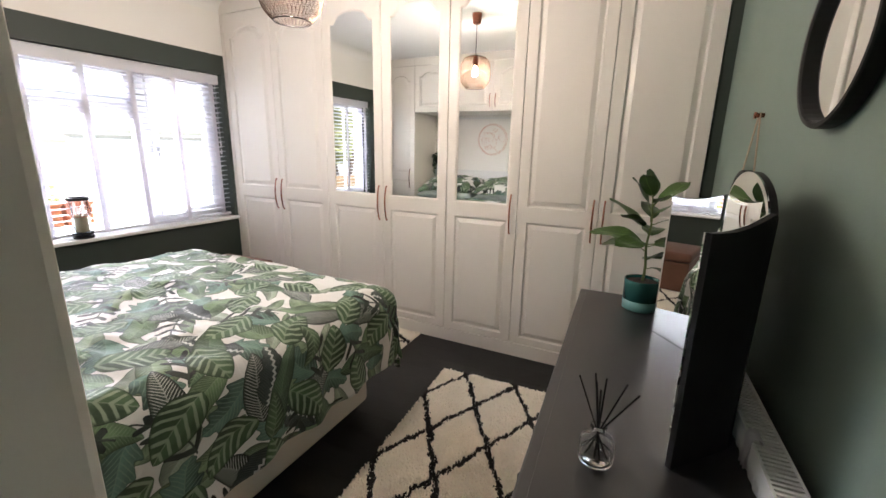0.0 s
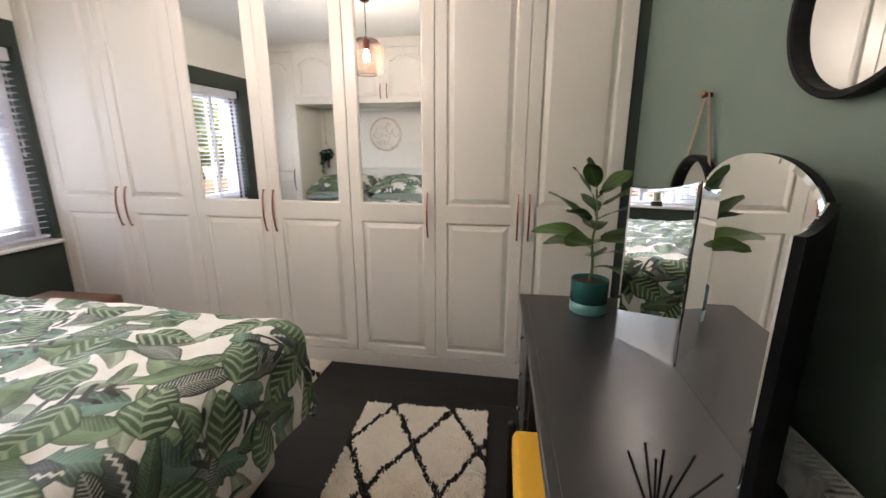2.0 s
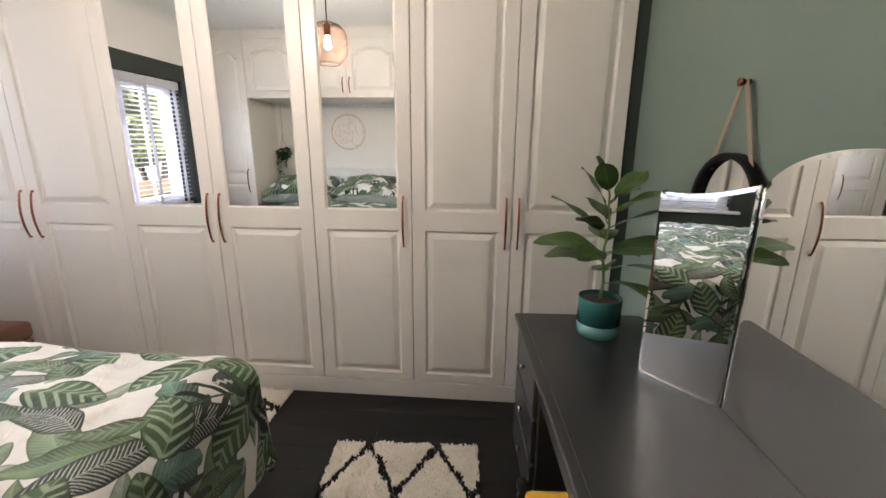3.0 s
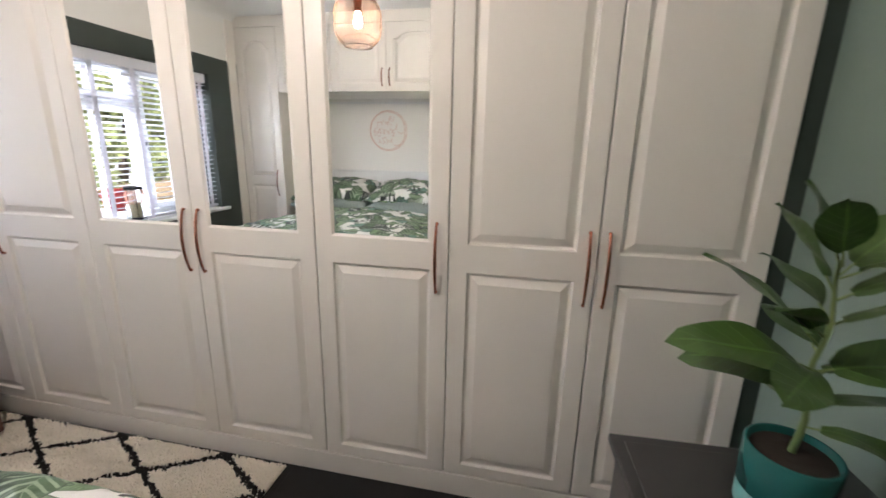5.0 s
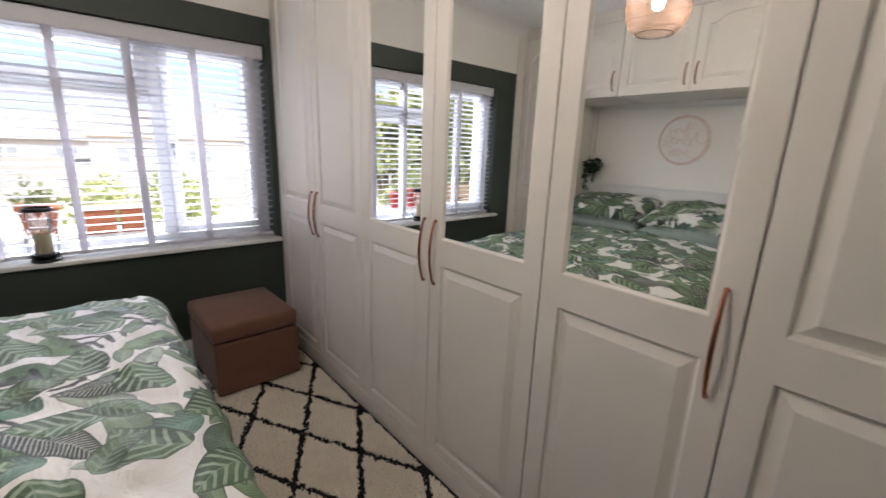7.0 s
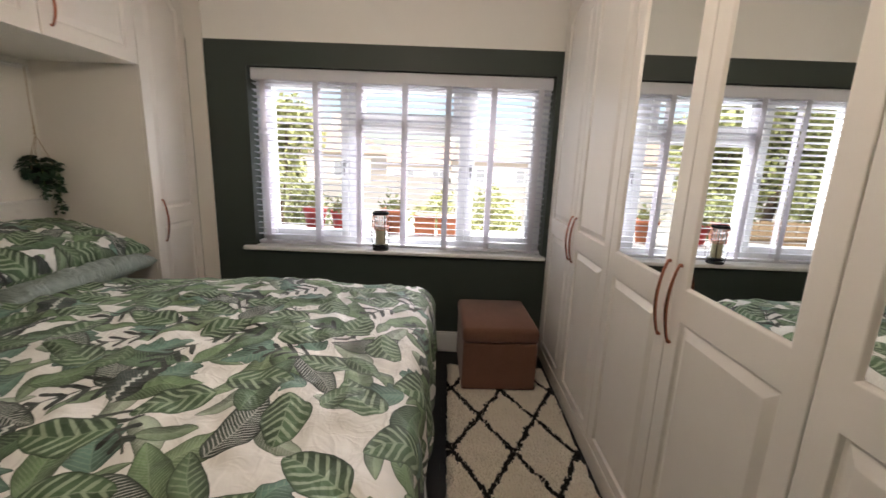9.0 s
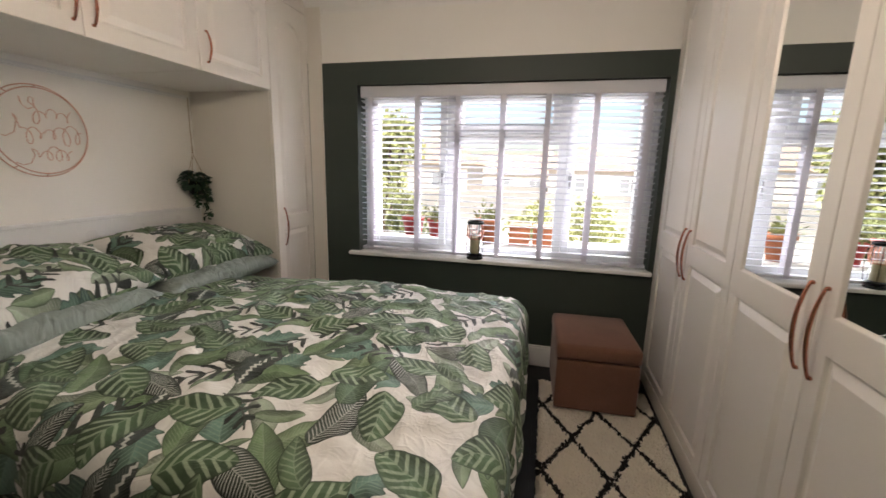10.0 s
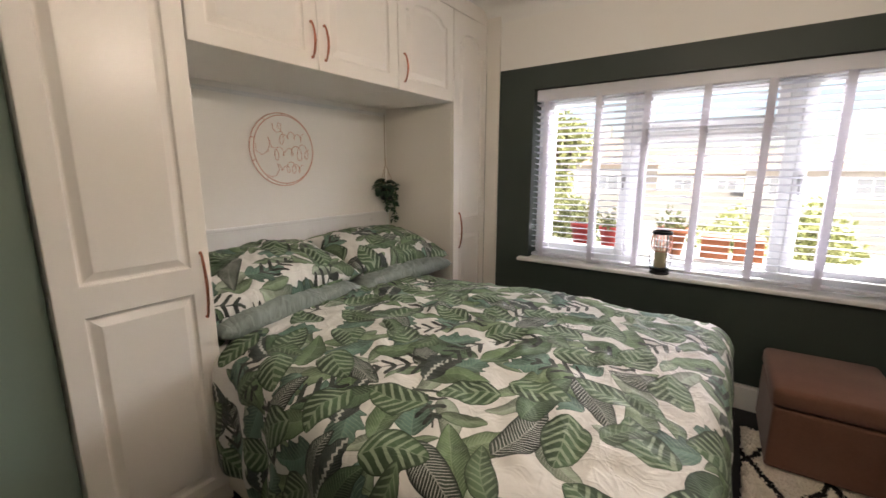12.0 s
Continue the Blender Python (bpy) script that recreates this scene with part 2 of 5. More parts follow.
GREY_SATIN = rumpled("grey_green_cotton", (0.205, 0.238, 0.215))
VELVET = paint("dusky_pink_velvet", (0.200, 0.100, 0.068), 0.92, 0.28, 90, 0.3, 5, spec=0.05)
VELVET.node_tree.nodes["Principled BSDF"].inputs["Sheen Weight"].default_value = 0.22
MUSTARD = paint("mustard_velvet", (0.62, 0.33, 0.012), 0.75, 0.1, 200, 0.2)


# ---- mesh helpers ----
def part(name, bm, material, parent=None, label="", smooth=False, at=None):
    """Links a bmesh as one mesh object, under a thing or a part if one is given."""
    me = bpy.data.meshes.new(name)
    bmesh.ops.recalc_face_normals(bm, faces=bm.faces)
    bm.to_mesh(me)
    bm.free()
    me.materials.append(material)
    if smooth:
        me.polygons.foreach_set("use_smooth", [True] * len(me.polygons))
    ob = new(name, me)
    if parent:
        ob.parent = parent
    if at is not None:
        ob.matrix_basis = at
    if label:
        ob["label"] = label
    return ob


def thing(name, m, label, category, group="", kind=""):
    """An empty at a thing's base, to hold its parts."""
    ob = new(name)
    ob.empty_display_size = 0.1
    ob.matrix_basis = m
    return tagged(ob, label, category, group, kind)


def box(bm, x0, x1, y0, y1, z0, z1, bevel=0.0, segs=2):
    vs = [bm.verts.new(c) for c in ((x0, y0, z0), (x1, y0, z0), (x1, y1, z0), (x0, y1, z0), (x0, y0, z1), (x1, y0, z1), (x1, y1, z1), (x0, y1, z1))]
    fs = [bm.faces.new([vs[i] for i in f]) for f in ((3, 2, 1, 0), (4, 5, 6, 7), (0, 1, 5, 4), (1, 2, 6, 5), (2, 3, 7, 6), (3, 0, 4, 7))]
    if bevel:
        es = list({e for f in fs for e in f.edges})
        bmesh.ops.bevel(bm, geom=es, offset=bevel, segments=segs, profile=0.5, affect="EDGES")
    return bm


def boxes(*dims, bevel=0.0):
    bm = bmesh.new()
    for d in dims:
        box(bm, *d, bevel=bevel)
    return bm


def tube(bm, pts, r, sides=8, closed=False, caps=True):
    """A round bar of radius r (a number, or one for each point) along points."""
    pts = [Vector(p) for p in pts]
    n = len(pts)
    rs = r if isinstance(r, (list, tuple)) else [r] * n
    rings, up = [], None
    for i, p in enumerate(pts):
        a = pts[(i - 1) % n] if closed or i else pts[0]
        b = pts[(i + 1) % n] if closed or i < n - 1 else pts[-1]
        d = (b - a).normalized()
        if up is None:
            up = d.orthogonal().normalized()
        up = (up - d * up.dot(d)).normalized()
        side = d.cross(up)
        rings.append([bm.verts.new(p + (up * math.cos(q) + side * math.sin(q)) * rs[i]) for q in (2 * math.pi * j / sides for j in range(sides))])
    for i in range(n if closed else n - 1):
        A, B = rings[i], rings[(i + 1) % n]
        for j in range(sides):
            bm.faces.new((A[j], A[(j + 1) % sides], B[(j + 1) % sides], B[j]))
    if caps and not closed:
        bm.faces.new(rings[0][::-1])
        bm.faces.new(rings[-1])
    return bm


def lathe(bm, profile, sides=32, cx=0.0, cy=0.0):
    """Turns a profile of (radius, height) round the z axis."""
    rings = []
    for r, z in profile:
        rings.append([bm.verts.new((cx + r * math.cos(2 * math.pi * j / sides), cy + r * math.sin(2 * math.pi * j / sides), z)) for j in range(sides)])
    for A, B in zip(rings, rings[1:]):
        for j in range(sides):
            bm.faces.new((A[j], A[(j + 1) % sides], B[(j + 1) % sides], B[j]))
    bm.faces.new(rings[0][::-1])
    bm.faces.new(rings[-1])
    return bm


def structure(name, bm, material, label, category="wall"):
    return tagged(part(name, bm, material), label, category, kind="structure")


# ---- the room's shell ----
X_WIN, X_RIGHT, Y_HEAD, Y_ROBE, Y_BACK, Z_CEIL, Z_GREEN = -2.95, 0.80, -0.13, 3.0, 3.56, 2.56, 2.14
WY0, WY1, WZ0, WZ1 = 0.895, 2.965, 0.765, 1.985      # window opening
XO = X_WIN - 0.28

structure("wall_west", boxes(
    (XO, X_WIN, Y_HEAD - 0.2, WY0, 0, Z_GREEN), (XO, X_WIN, WY1, Y_BACK + 0.2, 0, Z_GREEN),
    (XO, X_WIN, WY0, WY1, 0, WZ0 - 0.028), (XO, X_WIN, WY0, WY1, WZ1, Z_GREEN)),
    GREEN_DARK, "dark green painted window wall")
structure("wall_west_upper", boxes((XO, X_WIN, Y_HEAD - 0.2, Y_BACK + 0.2, Z_GREEN, Z_CEIL + 0.1)), WHITE_WALL, "white painted upper part of the window wall")
structure("wall_south", boxes((XO, -0.33, Y_HEAD - 0.2, Y_HEAD, 0, Z_CEIL + 0.1)), WHITE_WALL, "white wall behind the bed head")
structure("wall_north", boxes((X_WIN, X_RIGHT + 0.4, Y_BACK, Y_BACK + 0.2, 0, Z_CEIL + 0.1)), WHITE_WALL, "plain wall behind the wardrobes")


def skew_wall(z0, z1):
    """The wall beside the dressing table, two degrees out of square."""
    bm = bmesh.new()
    box(bm, 0, 0.2, -2.9, 0.8, z0, z1)
    bm.transform(pose(X_RIGHT - 0.025, Y_ROBE, 0, 0, 0, 2.0))
    return bm


structure("wall_east", skew_wall(0, Z_GREEN), GREEN_WALL, "sage green painted wall beside the dressing table")
structure("wall_east_upper", skew_wall(Z_GREEN, Z_CEIL + 0.1), WHITE_WALL, "white painted upper part of the side wall")
structure("wall_return", boxes((-0.326, 0.20, 0.33, 0.47, 0, Z_CEIL + 0.1)), GREEN_WALL, "sage green wall between the tall cupboard and the doorway")
structure("door_jamb", boxes((0.20, 0.245, 0.31, 0.485, 0, 2.06), (0.20, 0.80, 0.31, 0.485, 2.06, 2.10), bevel=0.006), CREAM_GLOSS, "cream gloss painted door jamb", "door frame")
structure("wall_over_door", boxes((0.20, 1.3, 0.33, 0.47, 2.10, Z_CEIL + 0.1)), WHITE_WALL, "white wall above the doorway")
structure("wall_hall", boxes((-0.326, -0.2, -1.3, 0.33, 0, Z_CEIL + 0.1), (1.2, 1.3, -1.3, 0.33, 0, Z_CEIL + 0.1), (-0.326, 1.3, -1.4, -1.3, 0, Z_CEIL + 0.1), (0.86, 1.3, 0.33, 0.47, 0, 2.10)), WHITE_WALL, "plain white hall walls outside the room")
structure("ceiling", boxes((XO, 1.4, -1.4, Y_BACK + 0.2, Z_CEIL, Z_CEIL + 0.12)), CEILING, "white painted ceiling", "ceiling")
structure("floor_base", boxes((XO, 1.4, -1.4, Y_BACK + 0.2, -0.12, -0.012)), BLACK_FLOOR, "dark floor under the boards", "floor")


def coving(length):
    """A quarter-round plaster cove along x, its corner at the origin."""
    bm = bmesh.new()
    r, arc = 0.09, [0.5 * math.pi * i / 8 for i in range(9)]
    loop = [(r - r * math.sin(a), -(r - r * math.cos(a))) for a in arc]
    rows = []
    for x in (0, length):
        rows.append([bm.verts.new((x, y, z)) for y, z in loop] + [bm.verts.new((x, 0, 0))])
    n = len(rows[0])
    for i in range(n):
        bm.faces.new((rows[0][i], rows[0][(i + 1) % n], rows[1][(i + 1) % n], rows[1][i]))
    bm.faces.new(rows[0])
    bm.faces.new(rows[1][::-1])
    return bm


cove = structure("coving", coving(Y_ROBE - 0.51), CEILING, "white plaster coving along the ceiling", "coving")
cove.matrix_basis = pose(X_WIN, Y_ROBE, Z_CEIL, 0, 0, -90)
structure("filler_strip", boxes((0.722, 0.80, 3.012, 3.06, 0, Z_GREEN)), GREEN_DARK, "dark green filler strip beside the wardrobe", "trim")
structure("wall_trim_window", boxes((X_WIN, X_WIN + 0.012, 0.51, 0.62, 0, Z_CEIL)), WHITE_DOOR, "cream filler panel beside the tall cupboard", "trim")
structure("baseboard", boxes((X_WIN, X_WIN + 0.018, 0.62, 3.0, 0, 0.14), (X_WIN, X_WIN + 0.012, 0.62, 3.0, 0.14, 0.155)), GLOSS_WHITE, "white gloss skirting board under the window", "skirting board")

# ---- window ----
window = thing("window_1", pose(0, 0, 0), "white plastic window of three lights with a top-hung vent", "window", kind="structure")
XG = -3.12
part("window_frame", boxes(
    (XG - 0.035, XG + 0.035, WY0, WY0 + 0.06, WZ0, WZ1), (XG - 0.035, XG + 0.035, WY1 - 0.06, WY1, WZ0, WZ1),
    (XG - 0.034, XG + 0.034, WY0 + 0.06, WY1 - 0.06, WZ0, WZ0 + 0.06), (XG - 0.034, XG + 0.034, WY0 + 0.06, WY1 - 0.06, WZ1 - 0.06, WZ1),
    (XG - 0.033, XG + 0.033, 1.545, 1.605, WZ0 + 0.06, WZ1 - 0.06), (XG - 0.033, XG + 0.033, 2.34, 2.40, WZ0 + 0.06, WZ1 - 0.06),
    (XG - 0.032, XG + 0.032, 1.605, 2.34, 1.605, 1.66), bevel=0.006), UPVC, window)


def casement(y0, y1, z0, z1):
    w = 0.052
    sash = part("sash", boxes((XG - 0.02, XG + 0.048, y0, y0 + w, z0, z1), (XG - 0.02, XG + 0.048, y1 - w, y1, z0, z1),
                              (XG - 0.019, XG + 0.047, y0 + w, y1 - w, z0, z0 + w), (XG - 0.019, XG + 0.047, y0 + w, y1 - w, z1 - w, z1), bevel=0.006), UPVC, window)
    pane = part("pane", boxes((XG - 0.004, XG + 0.004, y0 + w - 0.005, y1 - w + 0.005, z0 + w - 0.005, z1 - w + 0.005)), PANE, sash)
    pane.visible_shadow = False
    return sash


left_sash = casement(WY0 + 0.062, 1.543, WZ0 + 0.062, WZ1 - 0.062)
right_sash = casement(2.402, WY1 - 0.062, WZ0 + 0.062, WZ1 - 0.062)
casement(1.607, 2.338, 1.662, WZ1 - 0.062)
fixed = part("pane", boxes((XG - 0.004, XG + 0.004, 1.60, 2.345, WZ0 + 0.055, 1.61)), PANE, window)
fixed.visible_shadow = False
for sash, y, z in ((left_sash, 1.517, 1.36), (right_sash, 2.43, 1.36)):
    bm = boxes((XG + 0.048, XG + 0.062, y - 0.012, y + 0.012, z - 0.03, z + 0.03), bevel=0.003)
    box(bm, XG + 0.06, XG + 0.072, y - 0.006, y + 0.006, z - 0.075, z + 0.010, 0.003)
    part("handle", bm, HANDLE_GREY, sash, "grey window handle")
bm = boxes((XG, X_WIN + 0.045, WY0 - 0.075, WY1 + 0.02, WZ0 - 0.028, WZ0), bevel=0.008)
part("window_sill", bm, GLOSS_WHITE, window, "white gloss wooden sill with rounded nosing")

# ---- venetian blind ----
blind = thing("venetian_blind", pose(-3.005, 0.5 * (WY0 + WY1), WZ0), "white wooden venetian blind with cloth tapes, slats open", "blind")
BW = 0.5 * (WY1 - WY0) - 0.012
part("headrail", boxes((-0.03, 0.03, -BW, BW, 1.135, 1.215), bevel=0.008), BLIND, blind)
part("bottom_rail", boxes((-0.027, 0.027, -BW, BW, 0.012, 0.034), bevel=0.006), BLIND, blind)
SLATS, PITCH = 26, 0.0415


def slat_mesh():
    bm = bmesh.new()
    top = [(-0.025 + 0.05 * i / 6, 0.0042 * (1 - (i / 3 - 1) ** 2)) for i in range(7)]
    loop = [(x, z + 0.0014) for x, z in top] + [(x, z - 0.0014) for x, z in top[::-1]]
    ends = [[bm.verts.new((x, y, z)) for x, z in loop] for y in (-BW, BW)]
    for i in range(len(loop)):
        j = (i + 1) % len(loop)
        bm.faces.new((ends[0][i], ends[0][j], ends[1][j], ends[1][i]))
    bm.faces.new(ends[0])
    bm.faces.new(ends[1][::-1])
    bm.transform(pose(0, 0, 0, 0, -10, 0))
    return bm


slat = part("slat", slat_mesh(), BLIND, blind, at=pose(0, 0, 0.075))
for i in range(1, SLATS):
    ob = new("slat", slat.data)
    ob.parent = blind
    ob.matrix_basis = pose(0, random.uniform(-0.001, 0.001), 0.075 + i * PITCH, 0, random.uniform(-1.5, 1.5), random.uniform(-0.1, 0.1))
for y in (0.985, 1.345, 1.64, 1.954, 2.253, 2.56, 2.875):
    yy = y - 0.5 * (WY0 + WY1)
    part("tape", boxes((0.0285, 0.0300, yy - 0.019, yy + 0.019, 0.012, 1.14), (-0.030, -0.0285, yy - 0.019, yy + 0.019, 0.012, 1.14)), TAPE, blind, "white cloth ladder tape")

for y in (-BW + 0.055, BW - 0.045):
    for dz in (0.0, 0.07):
        bm = bmesh.new()
        tube(bm, ((0.034, y, 1.14), (0.035, y + 0.004 * (dz > 0), 0.60 + dz)), 0.0011, 5)
        lathe(bm, ((0.003, 0.60 + dz), (0.007, 0.565 + dz), (0.007, 0.555 + dz), (0.002, 0.553 + dz)), 10, 0.035, y + 0.004 * (dz > 0))
        part("pull_cord", bm, BLIND, blind, "white pull cord with a toggle")


# ---- panelled doors ----
def arch(u, rise):
    """The cathedral top of an arched panel: flat shoulders, then a bow."""
    a = abs(u)
    if a > 0.86:
        return 0.0
    if a > 0.72:
        return rise * 0.28 * (1 - ((a - 0.72) / 0.14 - 0.0)) ** 0.7
    return rise * (0.28 + 0.72 * math.sqrt(max(0.0, 1 - (a / 0.72) ** 2)) ** 0.9)


def outline(x0, x1, z0, z1, inset, rise):
    """A panel's outline, a number of metres further in; counter-clockwise."""
    a, b, c, d = x0 + inset, x1 - inset, z0 + inset, z1 - inset
    pts = [(a, c), (b, c)]
    n = 28 if rise else 1
    for i in range(n + 1):
        u = 1 - 2 * i / n
        pts.append((0.5 * (a + b) + 0.5 * (b - a) * u, d + (arch(u, rise) if rise else 0)))
    return pts


PROFILE = ((0.0, 0.0), (0.002, 0.0015), (0.006, 0.0100), (0.012, 0.0120), (0.016, 0.0112), (0.036, 0.0025), (0.040, 0.0006), (0.0425, 0.0))
GLAZED = ((0.0, 0.0), (0.003, 0.0012), (0.009, 0.0085), (0.013, 0.0100))


def panel_door(w, h, panels, thick=0.02):
    """A moulded door, its face in the plane y = 0 looking to -y, its lower left corner at the origin.
    panels: x0, x1, z0, z1, rise, glazed."""
    bm = bmesh.new()
    loops = []

    def ring(pts, depth):
        return [bm.verts.new((x, depth, z)) for x, z in pts]

    def bridge(A, B):
        n = len(A)
        for i in range(n):
            bm.faces.new((A[i], A[(i + 1) % n], B[(i + 1) % n], B[i]))

    e = 0.004
    rect = lambda q: [(q, q), (w - q, q), (w - q, h - q), (q, h - q)]
    back, edge, mid, face = ring(rect(0), thick), ring(rect(0), e), ring(rect(0.0012), 0.0012), ring(rect(e), 0)
    bridge(back, edge)
    bridge(edge, mid)
    bridge(mid, face)
    bm.faces.new(back)
    for x0, x1, z0, z1, rise, glazed in panels:
        rows = [ring(outline(x0, x1, z0, z1, q, rise), d) for q, d in (GLAZED if glazed else PROFILE)]
        for A, B in zip(rows, rows[1:]):
            bridge(A, B)
        bm.faces.new(rows[-1])
        loops.append(rows[0])
    edges = []
    for loop in [face] + loops:
        for i in range(len(loop)):
            edges.append(bm.edges.get((loop[i], loop[(i + 1) % len(loop)])) or bm.edges.new((loop[i], loop[(i + 1) % len(loop)])))
    bmesh.ops.triangle_fill(bm, use_beauty=True, use_dissolve=False, edges=edges)
    return bm


def mirror_sheet(x0, x1, z0, z1, rise):
    bm = bmesh.new()
    pts = outline(x0, x1, z0, z1, 0.0115, rise)
    f = bm.faces.new([bm.verts.new((x, 0.0078, z)) for x, z in pts])
    out = bmesh.ops.extrude_face_region(bm, geom=[f])
    bmesh.ops.translate(bm, verts=[v for v in out["geom"] if isinstance(v, bmesh.types.BMVert)], vec=(0, 0.0018, 0))
    return bm


def bow_handle(length, depth=0.03, r=0.0052):
    """A bowed bar, standing upright on the plane y = 0, its ends at z = 0 and z = length."""
    bm = bmesh.new()
    pts = [(0, 0.0, 0.006), (0, -0.006, 0.004)]
    for i in range(15):
        q = i / 14
        pts.append((0, -0.008 - (depth - 0.008) * math.sin(math.pi * q) ** 0.8, 0.003 + (length - 0.006) * q))
    pts += [(0, -0.006, length - 0.004), (0, 0.0, length - 0.006)]
    tube(bm, pts, [r * 1.15, r * 1.1] + [r * (0.85 + 0.3 * math.sin(math.pi * i / 14)) for i in range(15)] + [r * 1.1, r * 1.15], 10)
    return bm


def hang_door(unit, x0, x1, z0, z1, panels, handle_x, hz0, hz1, y=0.0, mirrored=False):
    """A door of a unit (in the unit's own axes, looking to -y) with its handle."""
    g = 0.0018
    ps = [(a - x0 - g, b - x0 - g, c - z0, d - z0, r, m) for a, b, c, d, r, m in panels]
    door = part("door", panel_door(x1 - x0 - 2 * g, z1 - z0, ps), WHITE_DOOR, unit, at=pose(x0 + g, y, z0, 0, 0, 0))
    for a, b, c, d, r, m in ps:
        if m:
            part("mirror", mirror_sheet(a, b, c, d, r), MIRROR, door, "mirror with an arched top")
    part("handle", bow_handle(hz1 - hz0), COPPER, door, "bowed copper handle", smooth=True, at=pose(handle_x - x0 - g, 0, hz0 - z0))
    return door


# ---- wardrobe wall ----
SEAMS = (-2.915, -2.378, -1.845, -1.316, -0.788, -0.277, 0.221, 0.720)
ZD0, ZD1 = 0.10, 2.46
HZ0, HZ1 = 0.868, 1.130


def robe_panels(a, b, mirrored):
    m = 0.066
    return [(a + m, b - m, 0.148, 0.955, 0.0, False), (a + m, b - m, 1.055, 2.275, 0.075, mirrored)]


def robe_unit(first, last, handles, mirrored, label):
    x0, x1 = SEAMS[first], SEAMS[last + 1]
    unit = thing("wardrobe", pose(0, 0, 0), label, "wardrobe", "fitted wardrobe units along the wall")
    ya, yb = Y_ROBE + 0.022, Y_BACK - 0.005
    for name, dims in (("side_panel", (x0 + 0.001, x0 + 0.018, ya, yb, 0.1, 2.46)), ("side_panel", (x1 - 0.018, x1 - 0.001, ya, yb, 0.1, 2.46)),
                       ("bottom_panel", (x0 + 0.018, x1 - 0.018, ya, yb, 0.1, 0.118)), ("top_panel", (x0 + 0.018, x1 - 0.018, ya, yb, 2.442, 2.46)),
                       ("back_panel", (x0 + 0.018, x1 - 0.018, yb - 0.007, yb, 0.118, 2.442))):
        part(name, boxes(dims), WHITE_DOOR, unit)
    for i, hx in zip(range(first, last + 1), handles):
        hang_door(unit, SEAMS[i], SEAMS[i + 1], ZD0, ZD1, robe_panels(SEAMS[i], SEAMS[i + 1], mirrored), hx, HZ0, HZ1, Y_ROBE, mirrored)
    return unit


robe_unit(0, 1, (-2.413, -2.343), False, "cream double wardrobe with panelled doors and copper handles")
robe_unit(2, 3, (-1.349, -1.283), True, "cream double wardrobe with arched mirrors in its doors")
robe_unit(4, 4, (-0.320,), True, "cream single wardrobe with an arched mirror in its door")
robe_unit(5, 6, (0.191, 0.252), False, "cream double wardrobe beside the dressing table")
structure("plinth", boxes((X_WIN, 0.722, Y_ROBE - 0.002, Y_ROBE + 0.016, 0, 0.096), bevel=0.002), WHITE_DOOR, "cream plinth under the wardrobe doors", "plinth")
structure("wardrobe_filler", boxes((X_WIN, SEAMS[0] - 0.001, Y_ROBE, Y_ROBE + 0.018, 0.1, Z_CEIL), (SEAMS[0], 0.722, Y_ROBE - 0.001, Y_ROBE + 0.018, 2.464, Z_CEIL)), WHITE_DOOR, "cream filler above and beside the wardrobe doors", "trim")

# ---- cupboards round the bed head ----
YF = 0.51
turn = pose(0, YF, 0, 0, 0, 180)      # faces look to +y; a unit's own x runs the other way


def tall_unit(x0, x1, hx, label):
    """x0 < x1 in the room."""
    unit = thing("tall_cupboard", turn, label, "cupboard", "cupboards round the bed head")
    a, b = -x1, -x0
    D = YF - Y_HEAD - 0.003
    for name, dims in (("side_panel", (a + 0.001, a + 0.018, 0.021, D, 0.0, 2.46)), ("side_panel", (b - 0.018, b - 0.001, 0.021, D, 0.0, 2.46)),
                       ("top_panel", (a + 0.018, b - 0.018, 0.022, D, 2.44, 2.46)), ("plinth_board", (a + 0.018, b - 0.018, 0.004, 0.03, 0.0, 0.096)),
                       ("cornice_board", (a, b, 0.0, 0.03, 2.464, Z_CEIL))):
        part(name, boxes(dims), WHITE_DOOR, unit)
    m = 0.07
    hang_door(unit, a, b, ZD0, ZD1, [(a + m, b - m, 0.148, 0.955, 0, False), (a + m, b - m, 1.055, 2.275, 0.07, False)], -hx, 0.85, 1.115)
    return unit


tall_unit(-0.80, -0.33, -0.765, "cream tall cupboard beside the bed and the doorway")
tall_unit(-2.938, -2.492, -2.562, "cream tall cupboard between the bed and the window")


def over_unit(x0, x1, doors, label):
    unit = thing("overhead_cupboard", turn, label, "cupboard", "cupboards round the bed head")
    a, b, D = -x1, -x0, YF - Y_HEAD - 0.003
    for name, dims in (("bottom_panel", (a + 0.001, b - 0.001, 0.021, D, 1.875, 1.893)), ("side_panel", (a + 0.001, a + 0.018, 0.021, D, 1.893, 2.46)),
                       ("side_panel", (b - 0.018, b - 0.001, 0.021, D, 1.893, 2.46)), ("cornice_board", (a, b, 0.0, 0.03, 2.464, Z_CEIL))):
        part(name, boxes(dims), WHITE_DOOR, unit)
    for d0, d1, hx in doors:
        p, q = -d1, -d0
        hang_door(unit, p, q, 1.875, ZD1, [(p + 0.07, q - 0.07, 1.945, 2.325, 0.055, False)], -hx, 1.920, 2.080)
    return unit


